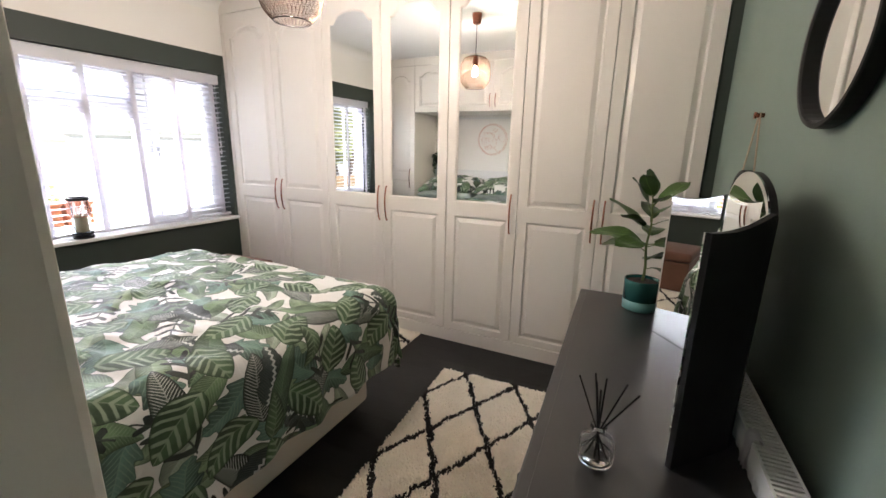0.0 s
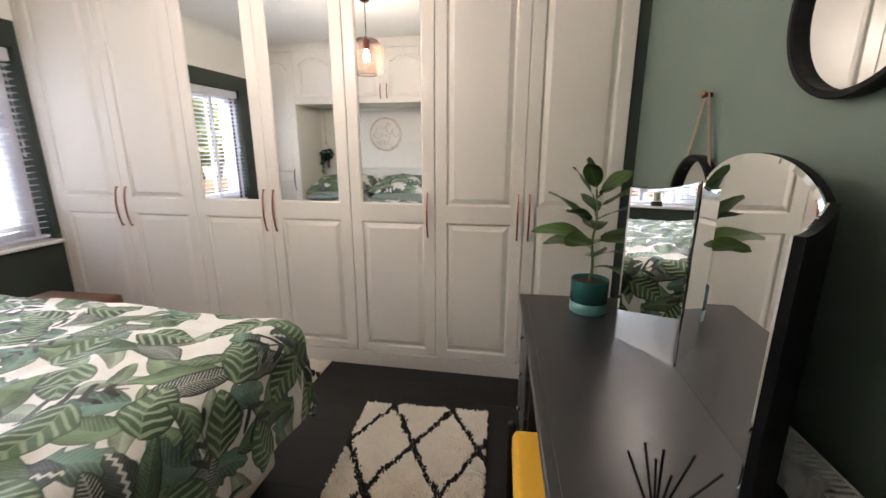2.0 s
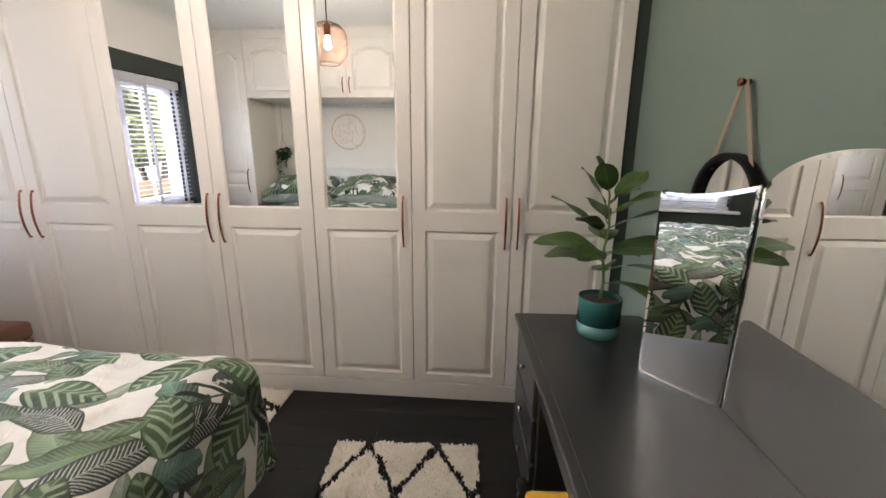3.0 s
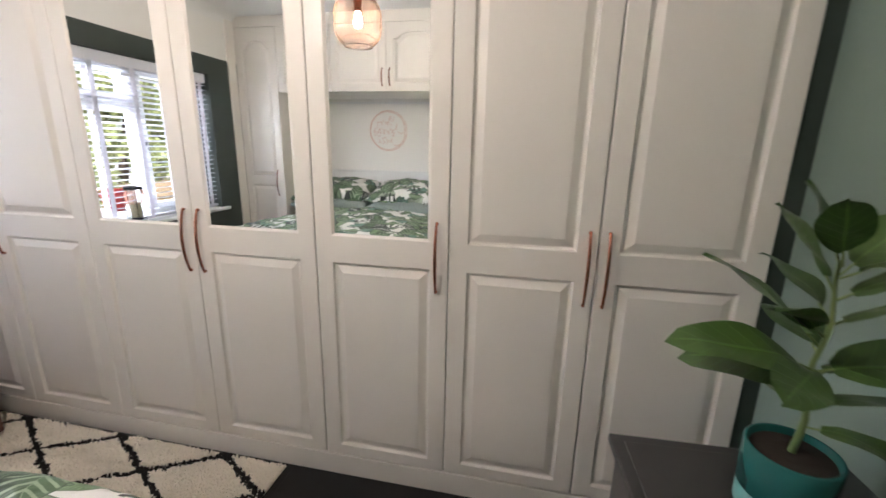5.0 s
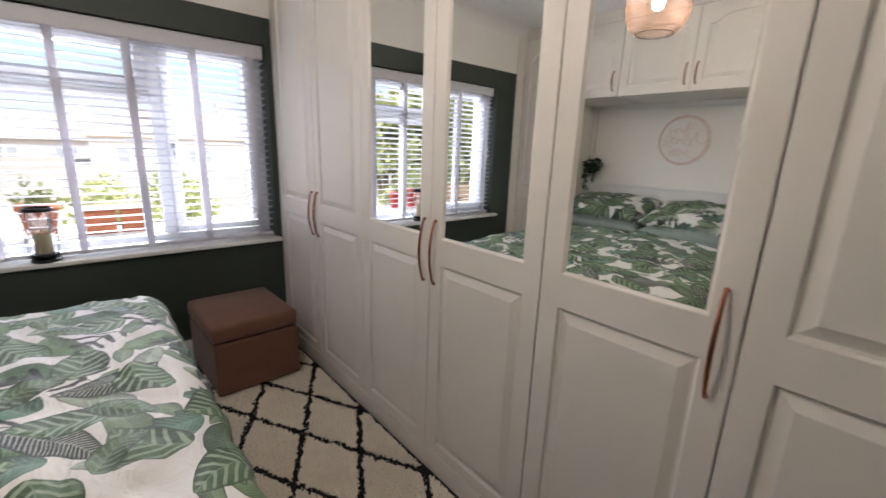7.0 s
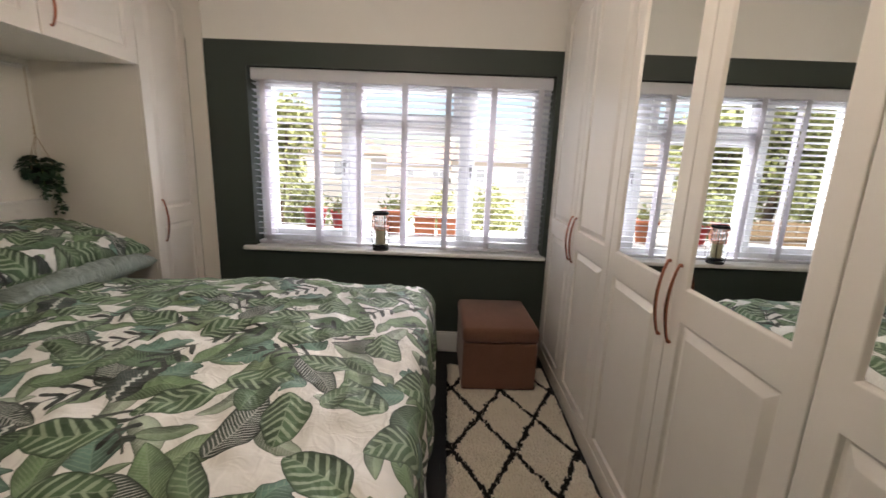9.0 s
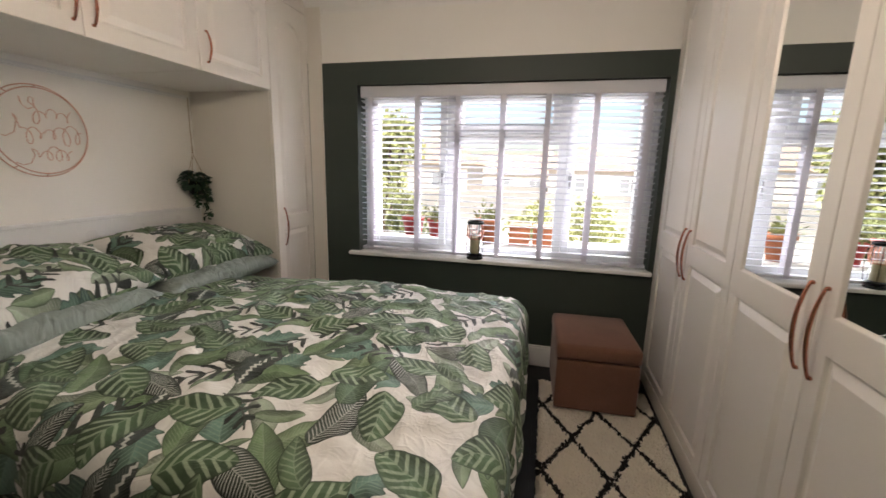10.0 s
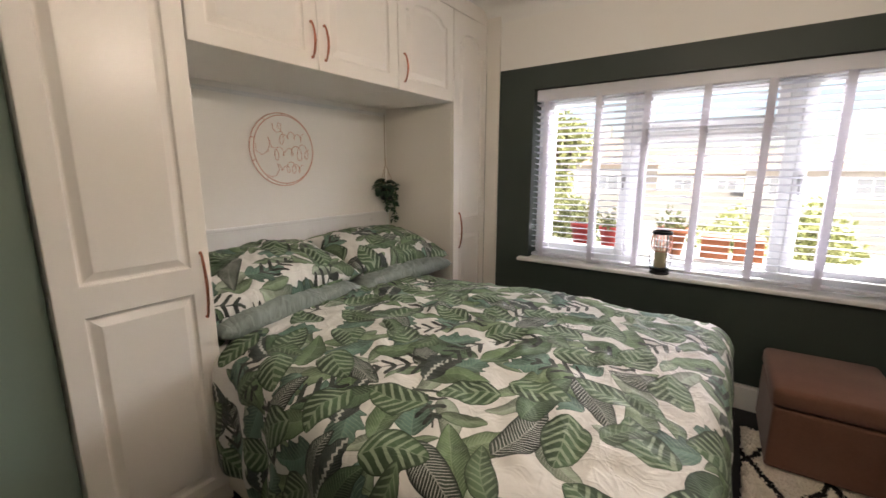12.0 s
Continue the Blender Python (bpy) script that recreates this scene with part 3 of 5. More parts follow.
over_unit(-1.93, -0.803, ((-1.375, -0.803, -1.338), (-1.93, -1.375, -1.412)), "cream double cupboard over the bed with copper handles")
over_unit(-2.489, -1.933, ((-2.489, -1.933, -1.98),), "cream single cupboard over the bed with a copper handle")
structure("picture_rail", boxes((-2.49, -0.80, Y_HEAD, Y_HEAD + 0.014, 1.832, 1.845), (-2.49, -0.80, Y_HEAD, Y_HEAD + 0.008, 1.822, 1.832), bevel=0.003), GLOSS_WHITE, "white moulding under the overhead cupboards", "trim")
structure("dado_rail", boxes((-2.49, -0.80, Y_HEAD, Y_HEAD + 0.028, 1.085, 1.105), (-2.49, -0.80, Y_HEAD, Y_HEAD + 0.018, 0.72, 1.085), bevel=0.004), GLOSS_WHITE, "white headboard panel with a moulded rail", "trim")


# ---- bed ----
BX, BHW, BFOOT, BTOP = -1.53, 0.755, 2.10, 0.715


def duvet_mesh():
    bm = bmesh.new()
    layer = bm.loops.layers.uv.new("cloth")
    r, drop = 0.12, 0.47
    step = 0.017
    us = np.arange(-(BHW + drop), BHW + drop + 1e-6, step)
    vs_ = np.arange(0.42, BFOOT + drop, step)
    rows = []
    for v in vs_:
        row = []
        for u in us:
            q0 = min(1.0, max(0.0, (v - 0.50) / 1.0))
            hw = BHW - 0.11 * (1 - q0 * q0 * (3 - 2 * q0))
            dx, dy = max(abs(u) - hw, 0.0), max(v - BFOOT, 0.0)
            s = (dx ** 3.2 + dy ** 3.2) ** (1 / 3.2)
            sx, sy = (math.copysign(dx, u) / s, dy / s) if s > 1e-9 else (0.0, 0.0)
            l = math.hypot(sx, sy) or 1.0
            sx, sy = sx / l, sy / l
            arc = r * math.pi / 2
            if s < arc:
                a = s / r
                out, down = r * math.sin(a), r * (1 - math.cos(a))
            else:
                out, down = r + 0.06 * (s - arc), r + (s - arc)
            cu, cv = min(max(u, -hw), hw), min(v, BFOOT)
            crown = 0.035 * (1 - (cu / hw) ** 2) * (1 - (max(cv - 1.1, 0) / 1.0) ** 2) - 0.02 * (cv / BFOOT) ** 4
            q = Vector((u * 2.1, v * 2.1, 0.3))
            wr = noise.fractal(q * 1.5, 1.0, 2.0, 4) * 0.016 + abs(noise.noise(Vector((u * 3.0 + v * 5.0, v * 9.0 - u * 4.0, 2.0)))) * 0.024
            wr += 0.012 * abs(noise.noise(Vector((u * 6 - v * 9, v * 20 + u * 5, 8.0)))) * (0.4 + 0.6 * (u < 0))
            wr += 0.012 * abs(noise.noise(Vector((u * 11 + 3 * v, v * 6 - 3 * u, 5.0))))
            fold = math.sin((u * (dy > dx) + v * (dx >= dy)) * 26 + 3 * noise.noise(Vector((u * 2, v * 2, 9)))) * 0.012 + noise.noise(Vector((u * 7, v * 7, 7))) * 0.018
            k = min(1.0, s / 0.3)
            x = BX + cu + sx * (out + fold * k)
            y = cv + sy * (out + fold * k)
            z = BTOP + crown - down + wr * (1 - 0.7 * k)
            row.append(bm.verts.new((x, y, max(z, 0.2 + 0.02 * noise.noise(q)))))
        rows.append(row)
    for j in range(len(vs_) - 1):
        for i in range(len(us) - 1):
            f = bm.faces.new((rows[j][i], rows[j][i + 1], rows[j + 1][i + 1], rows[j + 1][i]))
            for lp, (a, b) in zip(f.loops, ((i, j), (i + 1, j), (i + 1, j + 1), (i, j + 1))):
                lp[layer].uv = (us[a], vs_[b])
    return bm


bed = thing("bed", pose(BX, 1.0, 0), "cream divan bed with a mattress, made up", "bed")
shift = Matrix.Translation((-BX, -1.0, 0))
part("divan_base", boxes((BX - 0.75, BX + 0.75, -0.08, 2.04, 0.055, 0.34), bevel=0.02), CREAM, bed, "cream fabric divan base", at=shift)
part("mattress", boxes((BX - 0.75, BX + 0.75, -0.09, 2.05, 0.342, 0.64), bevel=0.05), CREAM, bed, at=shift)
for x in (BX - 0.68, BX + 0.70):
    for y in (0.1, 1.98):
        bm = bmesh.new()
        lathe(bm, ((0.014, 0.03), (0.02, 0.032), (0.02, 0.056)), 12, x, y)
        tube(bm, ((x - 0.012, y, 0.024), (x + 0.012, y, 0.024)), 0.024, 16)
        part("castor", bm, CHROME, bed, "small castor", at=shift)
duvet = tagged(part("duvet", duvet_mesh(), PRINT, smooth=True), "white duvet printed with large green leaves, rumpled on the bed", "duvet")
mod = duvet.modifiers.new("thickness", "SOLIDIFY")
mod.thickness, mod.offset = 0.02, -1.0


def pillow_mesh(w, d, h, seed):
    bm = bmesh.new()
    layer = bm.loops.layers.uv.new("cloth")
    n, m = 56, 38
    sheets = []
    for side in (1, -1):
        rows = []
        for j in range(m + 1):
            row = []
            for i in range(n + 1):
                u, v = 2 * i / n - 1, 2 * j / m - 1
                body = (max(0.0, 1 - abs(u) ** 2.6) * max(0.0, 1 - abs(v) ** 2.6)) ** 0.48
                pinch = 1 - 0.07 * (1 - abs(u) ** 2) * abs(v) ** 3
                pinch_u = 1 - 0.05 * (1 - abs(v) ** 2) * abs(u) ** 3
                x, y = u * w / 2 * pinch_u, v * d / 2 * pinch
                wr = noise.fractal(Vector((x * 7 + seed, y * 7, side)), 1.0, 2.0, 3) * 0.014 + 0.010 * abs(noise.noise(Vector((x * 18, y * 9, seed))))
                wr += 0.016 * (0.5 - abs(noise.noise(Vector((x * 12 + y * 5 + seed, y * 4, 3 * side))))) * (0.4 + abs(u))
                wr += 0.010 * (0.5 - abs(noise.noise(Vector((x * 26 - y * 9, y * 8 + x * 3, seed + side)))))
                z = side * (h / 2 * body + wr * body ** 0.6 * 1.3)
                row.append(bm.verts.new((x, y, z)))
            rows.append(row)
        for j in range(m):
            for i in range(n):
                f = bm.faces.new((rows[j][i], rows[j][i + 1], rows[j + 1][i + 1], rows[j + 1][i]))
                for lp, (a, b) in zip(f.loops, ((i, j), (i + 1, j), (i + 1, j + 1), (i, j + 1))):
                    lp[layer].uv = ((a / n + side) * w + seed, (b / m) * d + seed * 1.7)
        sheets.append(rows)
    bmesh.ops.remove_doubles(bm, verts=bm.verts, dist=0.0008)
    return bm


def lay_pillow(name, material, m, seed, label, w=0.74, d=0.46, h=0.17):
    ob = tagged(part(name, pillow_mesh(w, d, h, seed), material, smooth=True, at=m), label, "pillow", "pillows at the bed head")
    return ob


lay_pillow("pillow", GREY_SATIN, pose(-1.195, 0.255, 0.775, -3, 0, 3), 1.0, "grey-green cotton pillow lying under a printed one", 0.83, 0.55, 0.150)
lay_pillow("pillow", GREY_SATIN, pose(-2.035, 0.255, 0.775, -3, 0, -2), 4.0, "grey-green cotton pillow lying under a printed one", 0.83, 0.55, 0.150)
lay_pillow("pillow", PRINT, pose(-1.19, 0.205, 0.890, -13, 2, 2), 7.3, "leaf-printed pillow lying on a grey one", 0.86, 0.56, 0.215)
lay_pillow("pillow", PRINT, pose(-2.05, 0.195, 0.890, -13, -2, -3), 11.9, "leaf-printed pillow lying on a grey one", 0.86, 0.56, 0.215)

# ---- ottoman ----
ottoman = thing("ottoman", pose(-2.640, 2.620, 0.032, 0, 0, 2), "dusky pink velvet storage ottoman with a padded lid", "ottoman")
part("body", boxes((-0.275, 0.275, -0.229, 0.229, 0, 0.305), bevel=0.012), VELVET, ottoman)
part("lid", boxes((-0.281, 0.281, -0.235, 0.235, 0.307, 0.405), bevel=0.026), VELVET, ottoman, "padded velvet lid", smooth=True)


# ---- dressing table ----
table = thing("dressing_table", pose(0.215, 2.555, 0, 0, 0, 2.6), "charcoal painted dressing table with drawers and a kneehole", "dressing table")
TL, TD, TH = 1.56, 0.50, 0.72
bm = boxes((0, TD, -TL, 0, TH - 0.026, TH - 0.003), bevel=0.006)
box(bm, 0.030, TD - 0.004, -TL + 0.03, -0.03, TH - 0.010, TH, 0.0016)
part("tabletop", bm, CHARCOAL, table)
for a, b in ((-0.42, -0.02), (-TL + 0.02, -TL + 0.42)):
    ped = part("pedestal", boxes((0.03, TD - 0.02, a, b, 0.16, TH - 0.03), bevel=0.004), CHARCOAL, table)
    for k in range(3):
        z0 = 0.175 + k * 0.172
        dr = part("drawer", boxes((0.012, 0.03, a + 0.015, b - 0.015, z0, z0 + 0.16), bevel=0.004), CHARCOAL, ped)
        bm = bmesh.new()
        lathe(bm, ((0.005, 0), (0.006, 0.005), (0.011, 0.009), (0.011, 0.013), (0.006, 0.016)), 16)
        bm.transform(pose(0.012, 0.5 * (a + b), z0 + 0.08, 0, -90, 0))
        part("knob", bm, CHROME, dr, "chrome knob", smooth=True)
    for x in (0.06, TD - 0.05):
        for y in (a + 0.03, b - 0.03):
            bm = bmesh.new()
            lathe(bm, ((0.011, 0.0), (0.020, 0.16)), 12, x, y)
            part("leg", bm, CHARCOAL, table)
part("apron", boxes((0.03, 0.05, -TL + 0.42, -0.42, TH - 0.13, TH - 0.028)), CHARCOAL, table)


# ---- folding mirror ----
def wing_mesh(length, z_out, z_in, y0, y1, inset=0.0, z_low=0.0):
    """An upright panel along x whose top sags between its outer and its hinge side."""
    bm = bmesh.new()
    n = 16
    pts = [(inset, z_low + inset), (length - inset, z_low + inset)]
    for i in range(n + 1):
        q = 1 - i / n
        x = inset + (length - 2 * inset) * q
        z = z_out + (z_in - z_out) * q - 0.013 * math.sin(math.pi * q) - inset
        pts.append((x, z))
    f = bm.faces.new([bm.verts.new((x, y0, z)) for x, z in pts])
    out = bmesh.ops.extrude_face_region(bm, geom=[f])
    bmesh.ops.translate(bm, verts=[v for v in out["geom"] if isinstance(v, bmesh.types.BMVert)], vec=(0, y1 - y0, 0))
    return bm


def arch_panel(length, z_side, z_top, y0, y1, inset=0.0):
    bm = bmesh.new()
    n = 28
    pts = [(inset, inset), (length - inset, inset)]
    for i in range(n + 1):
        q = 1 - 2 * i / n
        x = length / 2 + (length / 2 - inset) * q
        pts.append((x, z_side + (z_top - z_side) * math.sqrt(max(0, 1 - (0.96 * q) ** 2)) ** 1.0 - inset))
    f = bm.faces.new([bm.verts.new((x, y0, z)) for x, z in pts])
    out = bmesh.ops.extrude_face_region(bm, geom=[f])
    bmesh.ops.translate(bm, verts=[v for v in out["geom"] if isinstance(v, bmesh.types.BMVert)], vec=(0, y1 - y0, 0))
    return bm


def bevelled(bm, side):
    """Grind a sloping edge, 11 mm wide, round the front of a sheet of glass that looks to side * y."""
    bmesh.ops.recalc_face_normals(bm, faces=bm.faces)
    front = [f for f in bm.faces if f.normal.y * side > 0.9]
    bmesh.ops.inset_region(bm, faces=front, thickness=0.011, depth=0.0014)
    return bm


H1, H2 = Vector((0.690, 1.958)), Vector((0.699, 1.490))
OUT1, OUT2 = Vector((0.548, 2.137)), Vector((0.569, 1.347))
trifold = thing("folding_mirror", pose(0.69, 1.72, TH + 0.001), "three-part folding dressing mirror with a black back", "mirror")


def placed(a, b):
    """A pose whose x axis runs from a to b on the table top, in the mirror's own axes."""
    d = b - a
    return Matrix.Translation((a.x - 0.69, a.y - 1.72, 0)) @ pose(0, 0, 0, 0, 0, math.degrees(math.atan2(d.y, d.x)))


mid = part("centre_panel", arch_panel((H1 - H2).length - 0.004, 0.524, 0.650, -0.014, 0.0), BLACK, trifold, at=placed(H2, H1))
part("glass", bevelled(arch_panel((H1 - H2).length - 0.004, 0.524, 0.650, 0.0005, 0.004, 0.0006), 1), MIRROR, mid, "bevelled mirror glass")
lw = part("wing", wing_mesh((H1 - OUT1).length - 0.004, 0.537, 0.570, 0.0, 0.014), BLACK, trifold, at=placed(OUT1, H1))
part("glass", bevelled(wing_mesh((H1 - OUT1).length - 0.004, 0.537, 0.570, -0.004, -0.0005, 0.0006), -1), MIRROR, lw, "bevelled mirror glass")
rw = part("wing", wing_mesh((H2 - OUT2).length - 0.004, 0.542, 0.573, -0.014, 0.0), BLACK, trifold, at=placed(OUT2, H2))
part("glass", bevelled(wing_mesh((H2 - OUT2).length - 0.004, 0.542, 0.573, 0.0005, 0.004, 0.0006), 1), MIRROR, rw, "bevelled mirror glass")
part("foot", boxes((0.012, 0.07, -0.012, 0.012, 0.30, 0.42), bevel=0.003), BLACK, trifold, "black hinge bracket on the back")

# ---- reed diffuser ----
diffuser = thing("reed_diffuser", pose(0.424, 1.29, TH + 0.001), "clear glass reed diffuser with black reeds on the table", "reed diffuser")
bm = bmesh.new()
lathe(bm, ((0.030, 0.0), (0.036, 0.003), (0.039, 0.012), (0.039, 0.048), (0.034, 0.060), (0.020, 0.068), (0.015, 0.072), (0.015, 0.084), (0.018, 0.086), (0.018, 0.092),
           (0.011, 0.092), (0.011, 0.072), (0.017, 0.064), (0.031, 0.056), (0.035, 0.046), (0.035, 0.014), (0.030, 0.006)), 32)
part("bottle", bm, CLEAR, diffuser, "clear glass bottle", smooth=True)
bm = bmesh.new()
lathe(bm, ((0.0295, 0.0075), (0.0345, 0.0145), (0.0345, 0.027), (0.001, 0.027)), 32)
part("oil", bm, glass("pale_oil", (0.97, 0.97, 0.95), ior=1.15), diffuser, smooth=True)
for ang, lean in ((10, 20), (75, 6), (130, 14), (180, 22), (215, 8), (265, 18), (340, 30)):
    bm = bmesh.new()
    dx, dy = math.cos(radians(ang)) * math.tan(radians(lean)), math.sin(radians(ang)) * math.tan(radians(lean))
    tube(bm, ((-dx * 0.06, -dy * 0.06, 0.012), (dx * 0.130, dy * 0.130, 0.205)), 0.0021, 6)
    part("reed", bm, BLACK, diffuser)

# ---- pot plant ----
TEAL = paint("teal_glaze", (0.022, 0.115, 0.105), 0.22, 0.12, 30, 0.03, 6)
TEAL_PALE = paint("pale_teal_glaze", (0.115, 0.275, 0.255), 0.4, 0.08, 60, 0.05, 6)
SOIL = paint("potting_soil", (0.03, 0.022, 0.016), 0.95, 0.3, 120, 0.8)
STEM = paint("green_stem", (0.16, 0.22, 0.075), 0.55, 0.15, 80, 0.2)
ROPE = paint("natural_cord", (0.42, 0.32, 0.21), 0.9, 0.15, 300, 0.4)
LEATHER = paint("tan_strap", (0.36, 0.27, 0.19), 0.6, 0.12, 120, 0.2)


def leaf_material(name, dark, light, rough=0.3):
    k = Nodes(name, dark, rough)
    v = k.coords()
    uv = k.t.nodes.new("ShaderNodeUVMap")
    uv.uv_map = "leaf"
    xyz = k.t.nodes.new("ShaderNodeSeparateXYZ")
    k.link(uv.outputs[0], xyz.inputs[0])
    ay = k.math("ABSOLUTE", xyz.outputs[1])
    rib = k.ramp(ay, 0.09, 0.02)
    vein = k.ramp(k.math("SINE", k.math("MULTIPLY", k.math("SUBTRACT", xyz.outputs[0], k.math("MULTIPLY", ay, 0.22)), 44.0)), 0.86, 1.0)
    info = k.t.nodes.new("ShaderNodeObjectInfo")
    tone = k.math("ADD", k.math("MULTIPLY", k.noise(v, 14, 3), 0.6), k.math("MULTIPLY", info.outputs["Random"], 0.4))
    col = k.mix(tone, dark, light)
    col = k.mix(k.math("MULTIPLY", k.math("MAXIMUM", rib, k.math("MULTIPLY", vein, 0.25)), 0.4), col, tuple(min(1, c * 2.0) for c in light))
    k.color(col)
    k.bump(k.math("ADD", vein, rib), 0.25, 0.002)
    return k.m


LEAF = leaf_material("glossy_leaf", (0.025, 0.060, 0.014), (0.075, 0.145, 0.030), 0.36)
LEAF_DARK = leaf_material("trailing_leaf", (0.008, 0.030, 0.016), (0.025, 0.070, 0.032), 0.5)


def leaf_mesh(length, width, droop, fold=0.25, nu=10, nv=4):
    """A leaf along x from its stalk, drooping towards its tip."""
    bm = bmesh.new()
    layer = bm.loops.layers.uv.new("leaf")
    rows = []
    for i in range(nu + 1):
        q = i / nu
        w = width / 2 * math.sin(math.pi * min(1, q * 0.96 + 0.02) ** 0.95) ** 0.6
        if i == nu:
            w = 0.0006
        row = []
        for j in range(nv + 1):
            v = 2 * j / nv - 1
            x = length * (q - 0.12 * droop * q * q)
            z = -droop * length * q * q * 0.55 + abs(v) * w * fold + 0.004 * math.sin(q * 9 + v * 2)
            row.append(bm.verts.new((x, v * w, z)))
        rows.append(row)
    for i in range(nu):
        for j in range(nv):
            f = bm.faces.new((rows[i][j], rows[i + 1][j], rows[i + 1][j + 1], rows[i][j + 1]))
            for lp, (a, b) in zip(f.loops, ((i, j), (i + 1, j), (i + 1, j + 1), (i, j + 1))):
                lp[layer].uv = (a / nu, 2 * b / nv - 1)
    return bm


plant = thing("potted_plant", pose(0.492, 2.385, TH + 0.001), "broad-leaved green plant in a two-tone teal pot", "plant")
bm = bmesh.new()
lathe(bm, ((0.064, 0.046), (0.0735, 0.048), (0.0745, 0.137), (0.073, 0.140), (0.068, 0.139), (0.067, 0.120), (0.02, 0.119)), 48)
pot = part("pot", bm, TEAL, plant, "glazed teal ceramic pot", smooth=True)
bm = bmesh.new()
lathe(bm, ((0.066, 0.0), (0.072, 0.004), (0.0732, 0.047), (0.02, 0.0475)), 48)
part("band", bm, TEAL_PALE, pot, "paler unglazed foot of the pot", smooth=True)
bm = bmesh.new()
lathe(bm, ((0.066, 0.120), (0.065, 0.127), (0.03, 0.132), (0.004, 0.131)), 24)
part("soil", bm, SOIL, plant)
bm = bmesh.new()
tube(bm, [(0.004 * math.sin(i * 1.1), 0.004 * math.cos(i * 1.4), 0.13 + 0.037 * i) for i in range(11)], [0.0065 - 0.00035 * i for i in range(11)], 8)
part("stem", bm, STEM, plant, smooth=True)
# height, heading, length, width, lift, droop
for z, yaw, ln, wd, lift, droop in (
        (0.190, -42, 0.170, 0.070, 14, 0.75), (0.235, -8, 0.200, 0.080, 18, 0.75), (0.22, 75, 0.15, 0.07, 10, 0.6),
        (0.265, 172, 0.150, 0.092, 30, 1.15), (0.300, 186, 0.200, 0.084, 22, 0.55), (0.305, 232, 0.150, 0.066, 8, 0.25), (0.290, 25, 0.110, 0.046, 10, 0.6),
        (0.300, 2, 0.245, 0.098, 10, 0.30), (0.330, 80, 0.18, 0.08, 16, 0.5), (0.345, 160, 0.190, 0.080, 44, 0.30), (0.365, 205, 0.115, 0.056, 36, 0.45),
        (0.385, 4, 0.215, 0.052, 22, 0.15), (0.40, 95, 0.15, 0.066, 30, 0.4), (0.430, -6, 0.150, 0.044, 32, 0.20), (0.445, 158, 0.130, 0.060, 58, 0.15),
        (0.470, 300, 0.085, 0.056, 34, 0.3), (0.475, 20, 0.130, 0.056, 40, 0.2), (0.485, 110, 0.12, 0.056, 62, 0.15), (0.490, 225, 0.10, 0.056, 60, 0.2)):
    m = pose(0, 0, z, 0, 0, yaw) @ pose(0, 0, 0, 0, -lift, 0) @ pose(0, 0, 0, 26 * math.sin(yaw * 0.7 + z * 40), 0, 0)
    bm = leaf_mesh(ln * 1.12, wd * 1.3, droop, 0.16)
    bm.transform(Matrix.Translation((0.028, 0, 0)))
    leaf = part("leaf", bm, LEAF, plant, smooth=True, at=m)
    bm = bmesh.new()
    tube(bm, ((0, 0, -0.002), (0.03, 0, 0.0)), 0.0022, 6)
    part("stalk", bm, STEM, leaf)


# ---- round mirrors on straps ----
def strap_mirror(y, z_hook, r, drop, label):
    wall_x = X_RIGHT - 0.025 + (Y_ROBE - y) * math.tan(radians(2.0))
    ob = thing("strap_mirror", pose(wall_x - 0.004, y, z_hook, 0, 0, 2.0), label, "mirror", "round mirrors hung from straps")
    bm = bmesh.new()
    section = ((r - 0.004, 0.0), (r + 0.010, 0.0), (r + 0.0125, 0.004), (r + 0.0125, 0.031), (r + 0.010, 0.035), (r, 0.035), (r - 0.004, 0.031))
    turned = [[bm.verts.new((-d, q * math.cos(a), -drop + q * math.sin(a))) for q, d in section] for a in (2 * math.pi * i / 48 for i in range(48))]
    for i in range(48):
        A, B = turned[i], turned[(i + 1) % 48]
        for j in range(len(section)):
            e = (j + 1) % len(section)
            bm.faces.new((A[j], A[e], B[e], B[j]))
    part("frame", bm, BLACK, ob, "deep black leather-bound rim")
    bm = bmesh.new()
    lathe(bm, ((r, 0), (r, 0.004)), 40)
    bm.transform(Matrix.Translation((-0.010, 0, -drop)) @ pose(0, 0, 0, 0, -90, 0))
    part("glass", bm, MIRROR, ob)
    bm = bmesh.new()
    lathe(bm, ((0.008, 0), (0.008, 0.022), (0.011, 0.023), (0.011, 0.03)), 14)
    bm.transform(pose(0, 0, 0, 0, -90, 0))
    part("peg", bm, COPPER, ob, smooth=True)
    for sgn in (-1, 1):
        a = radians(90 + sgn * 42)
        e = Vector((-0.017, r * math.cos(a), -drop + r * math.sin(a)))
        s0 = Vector((-0.014, -sgn * 0.006, 0.006))
        d = (e - s0).normalized()
        side = d.cross(Vector((1, 0, 0))).normalized() * 0.0075
        bm = bmesh.new()
        corners = []
        for p in (s0, e):
            for w in (-1, 1):
                for h in (-0.0013, 0.0013):
                    corners.append(bm.verts.new(p + side * w + Vector((h, 0, 0))))
        for f in ((0, 1, 3, 2), (4, 5, 7, 6), (0, 2, 6, 4), (1, 3, 7, 5), (0, 1, 5, 4), (2, 3, 7, 6)):
            bm.faces.new([corners[i] for i in f])
        part("strap", bm, LEATHER, ob, "tan strap")
    return ob


strap_mirror(2.262, 1.548, 0.145, 0.348, "round mirror in a black rim hung from a tan strap")
strap_mirror(1.672, 2.06, 0.182, 0.392, "round mirror in a black rim hung higher on the wall")

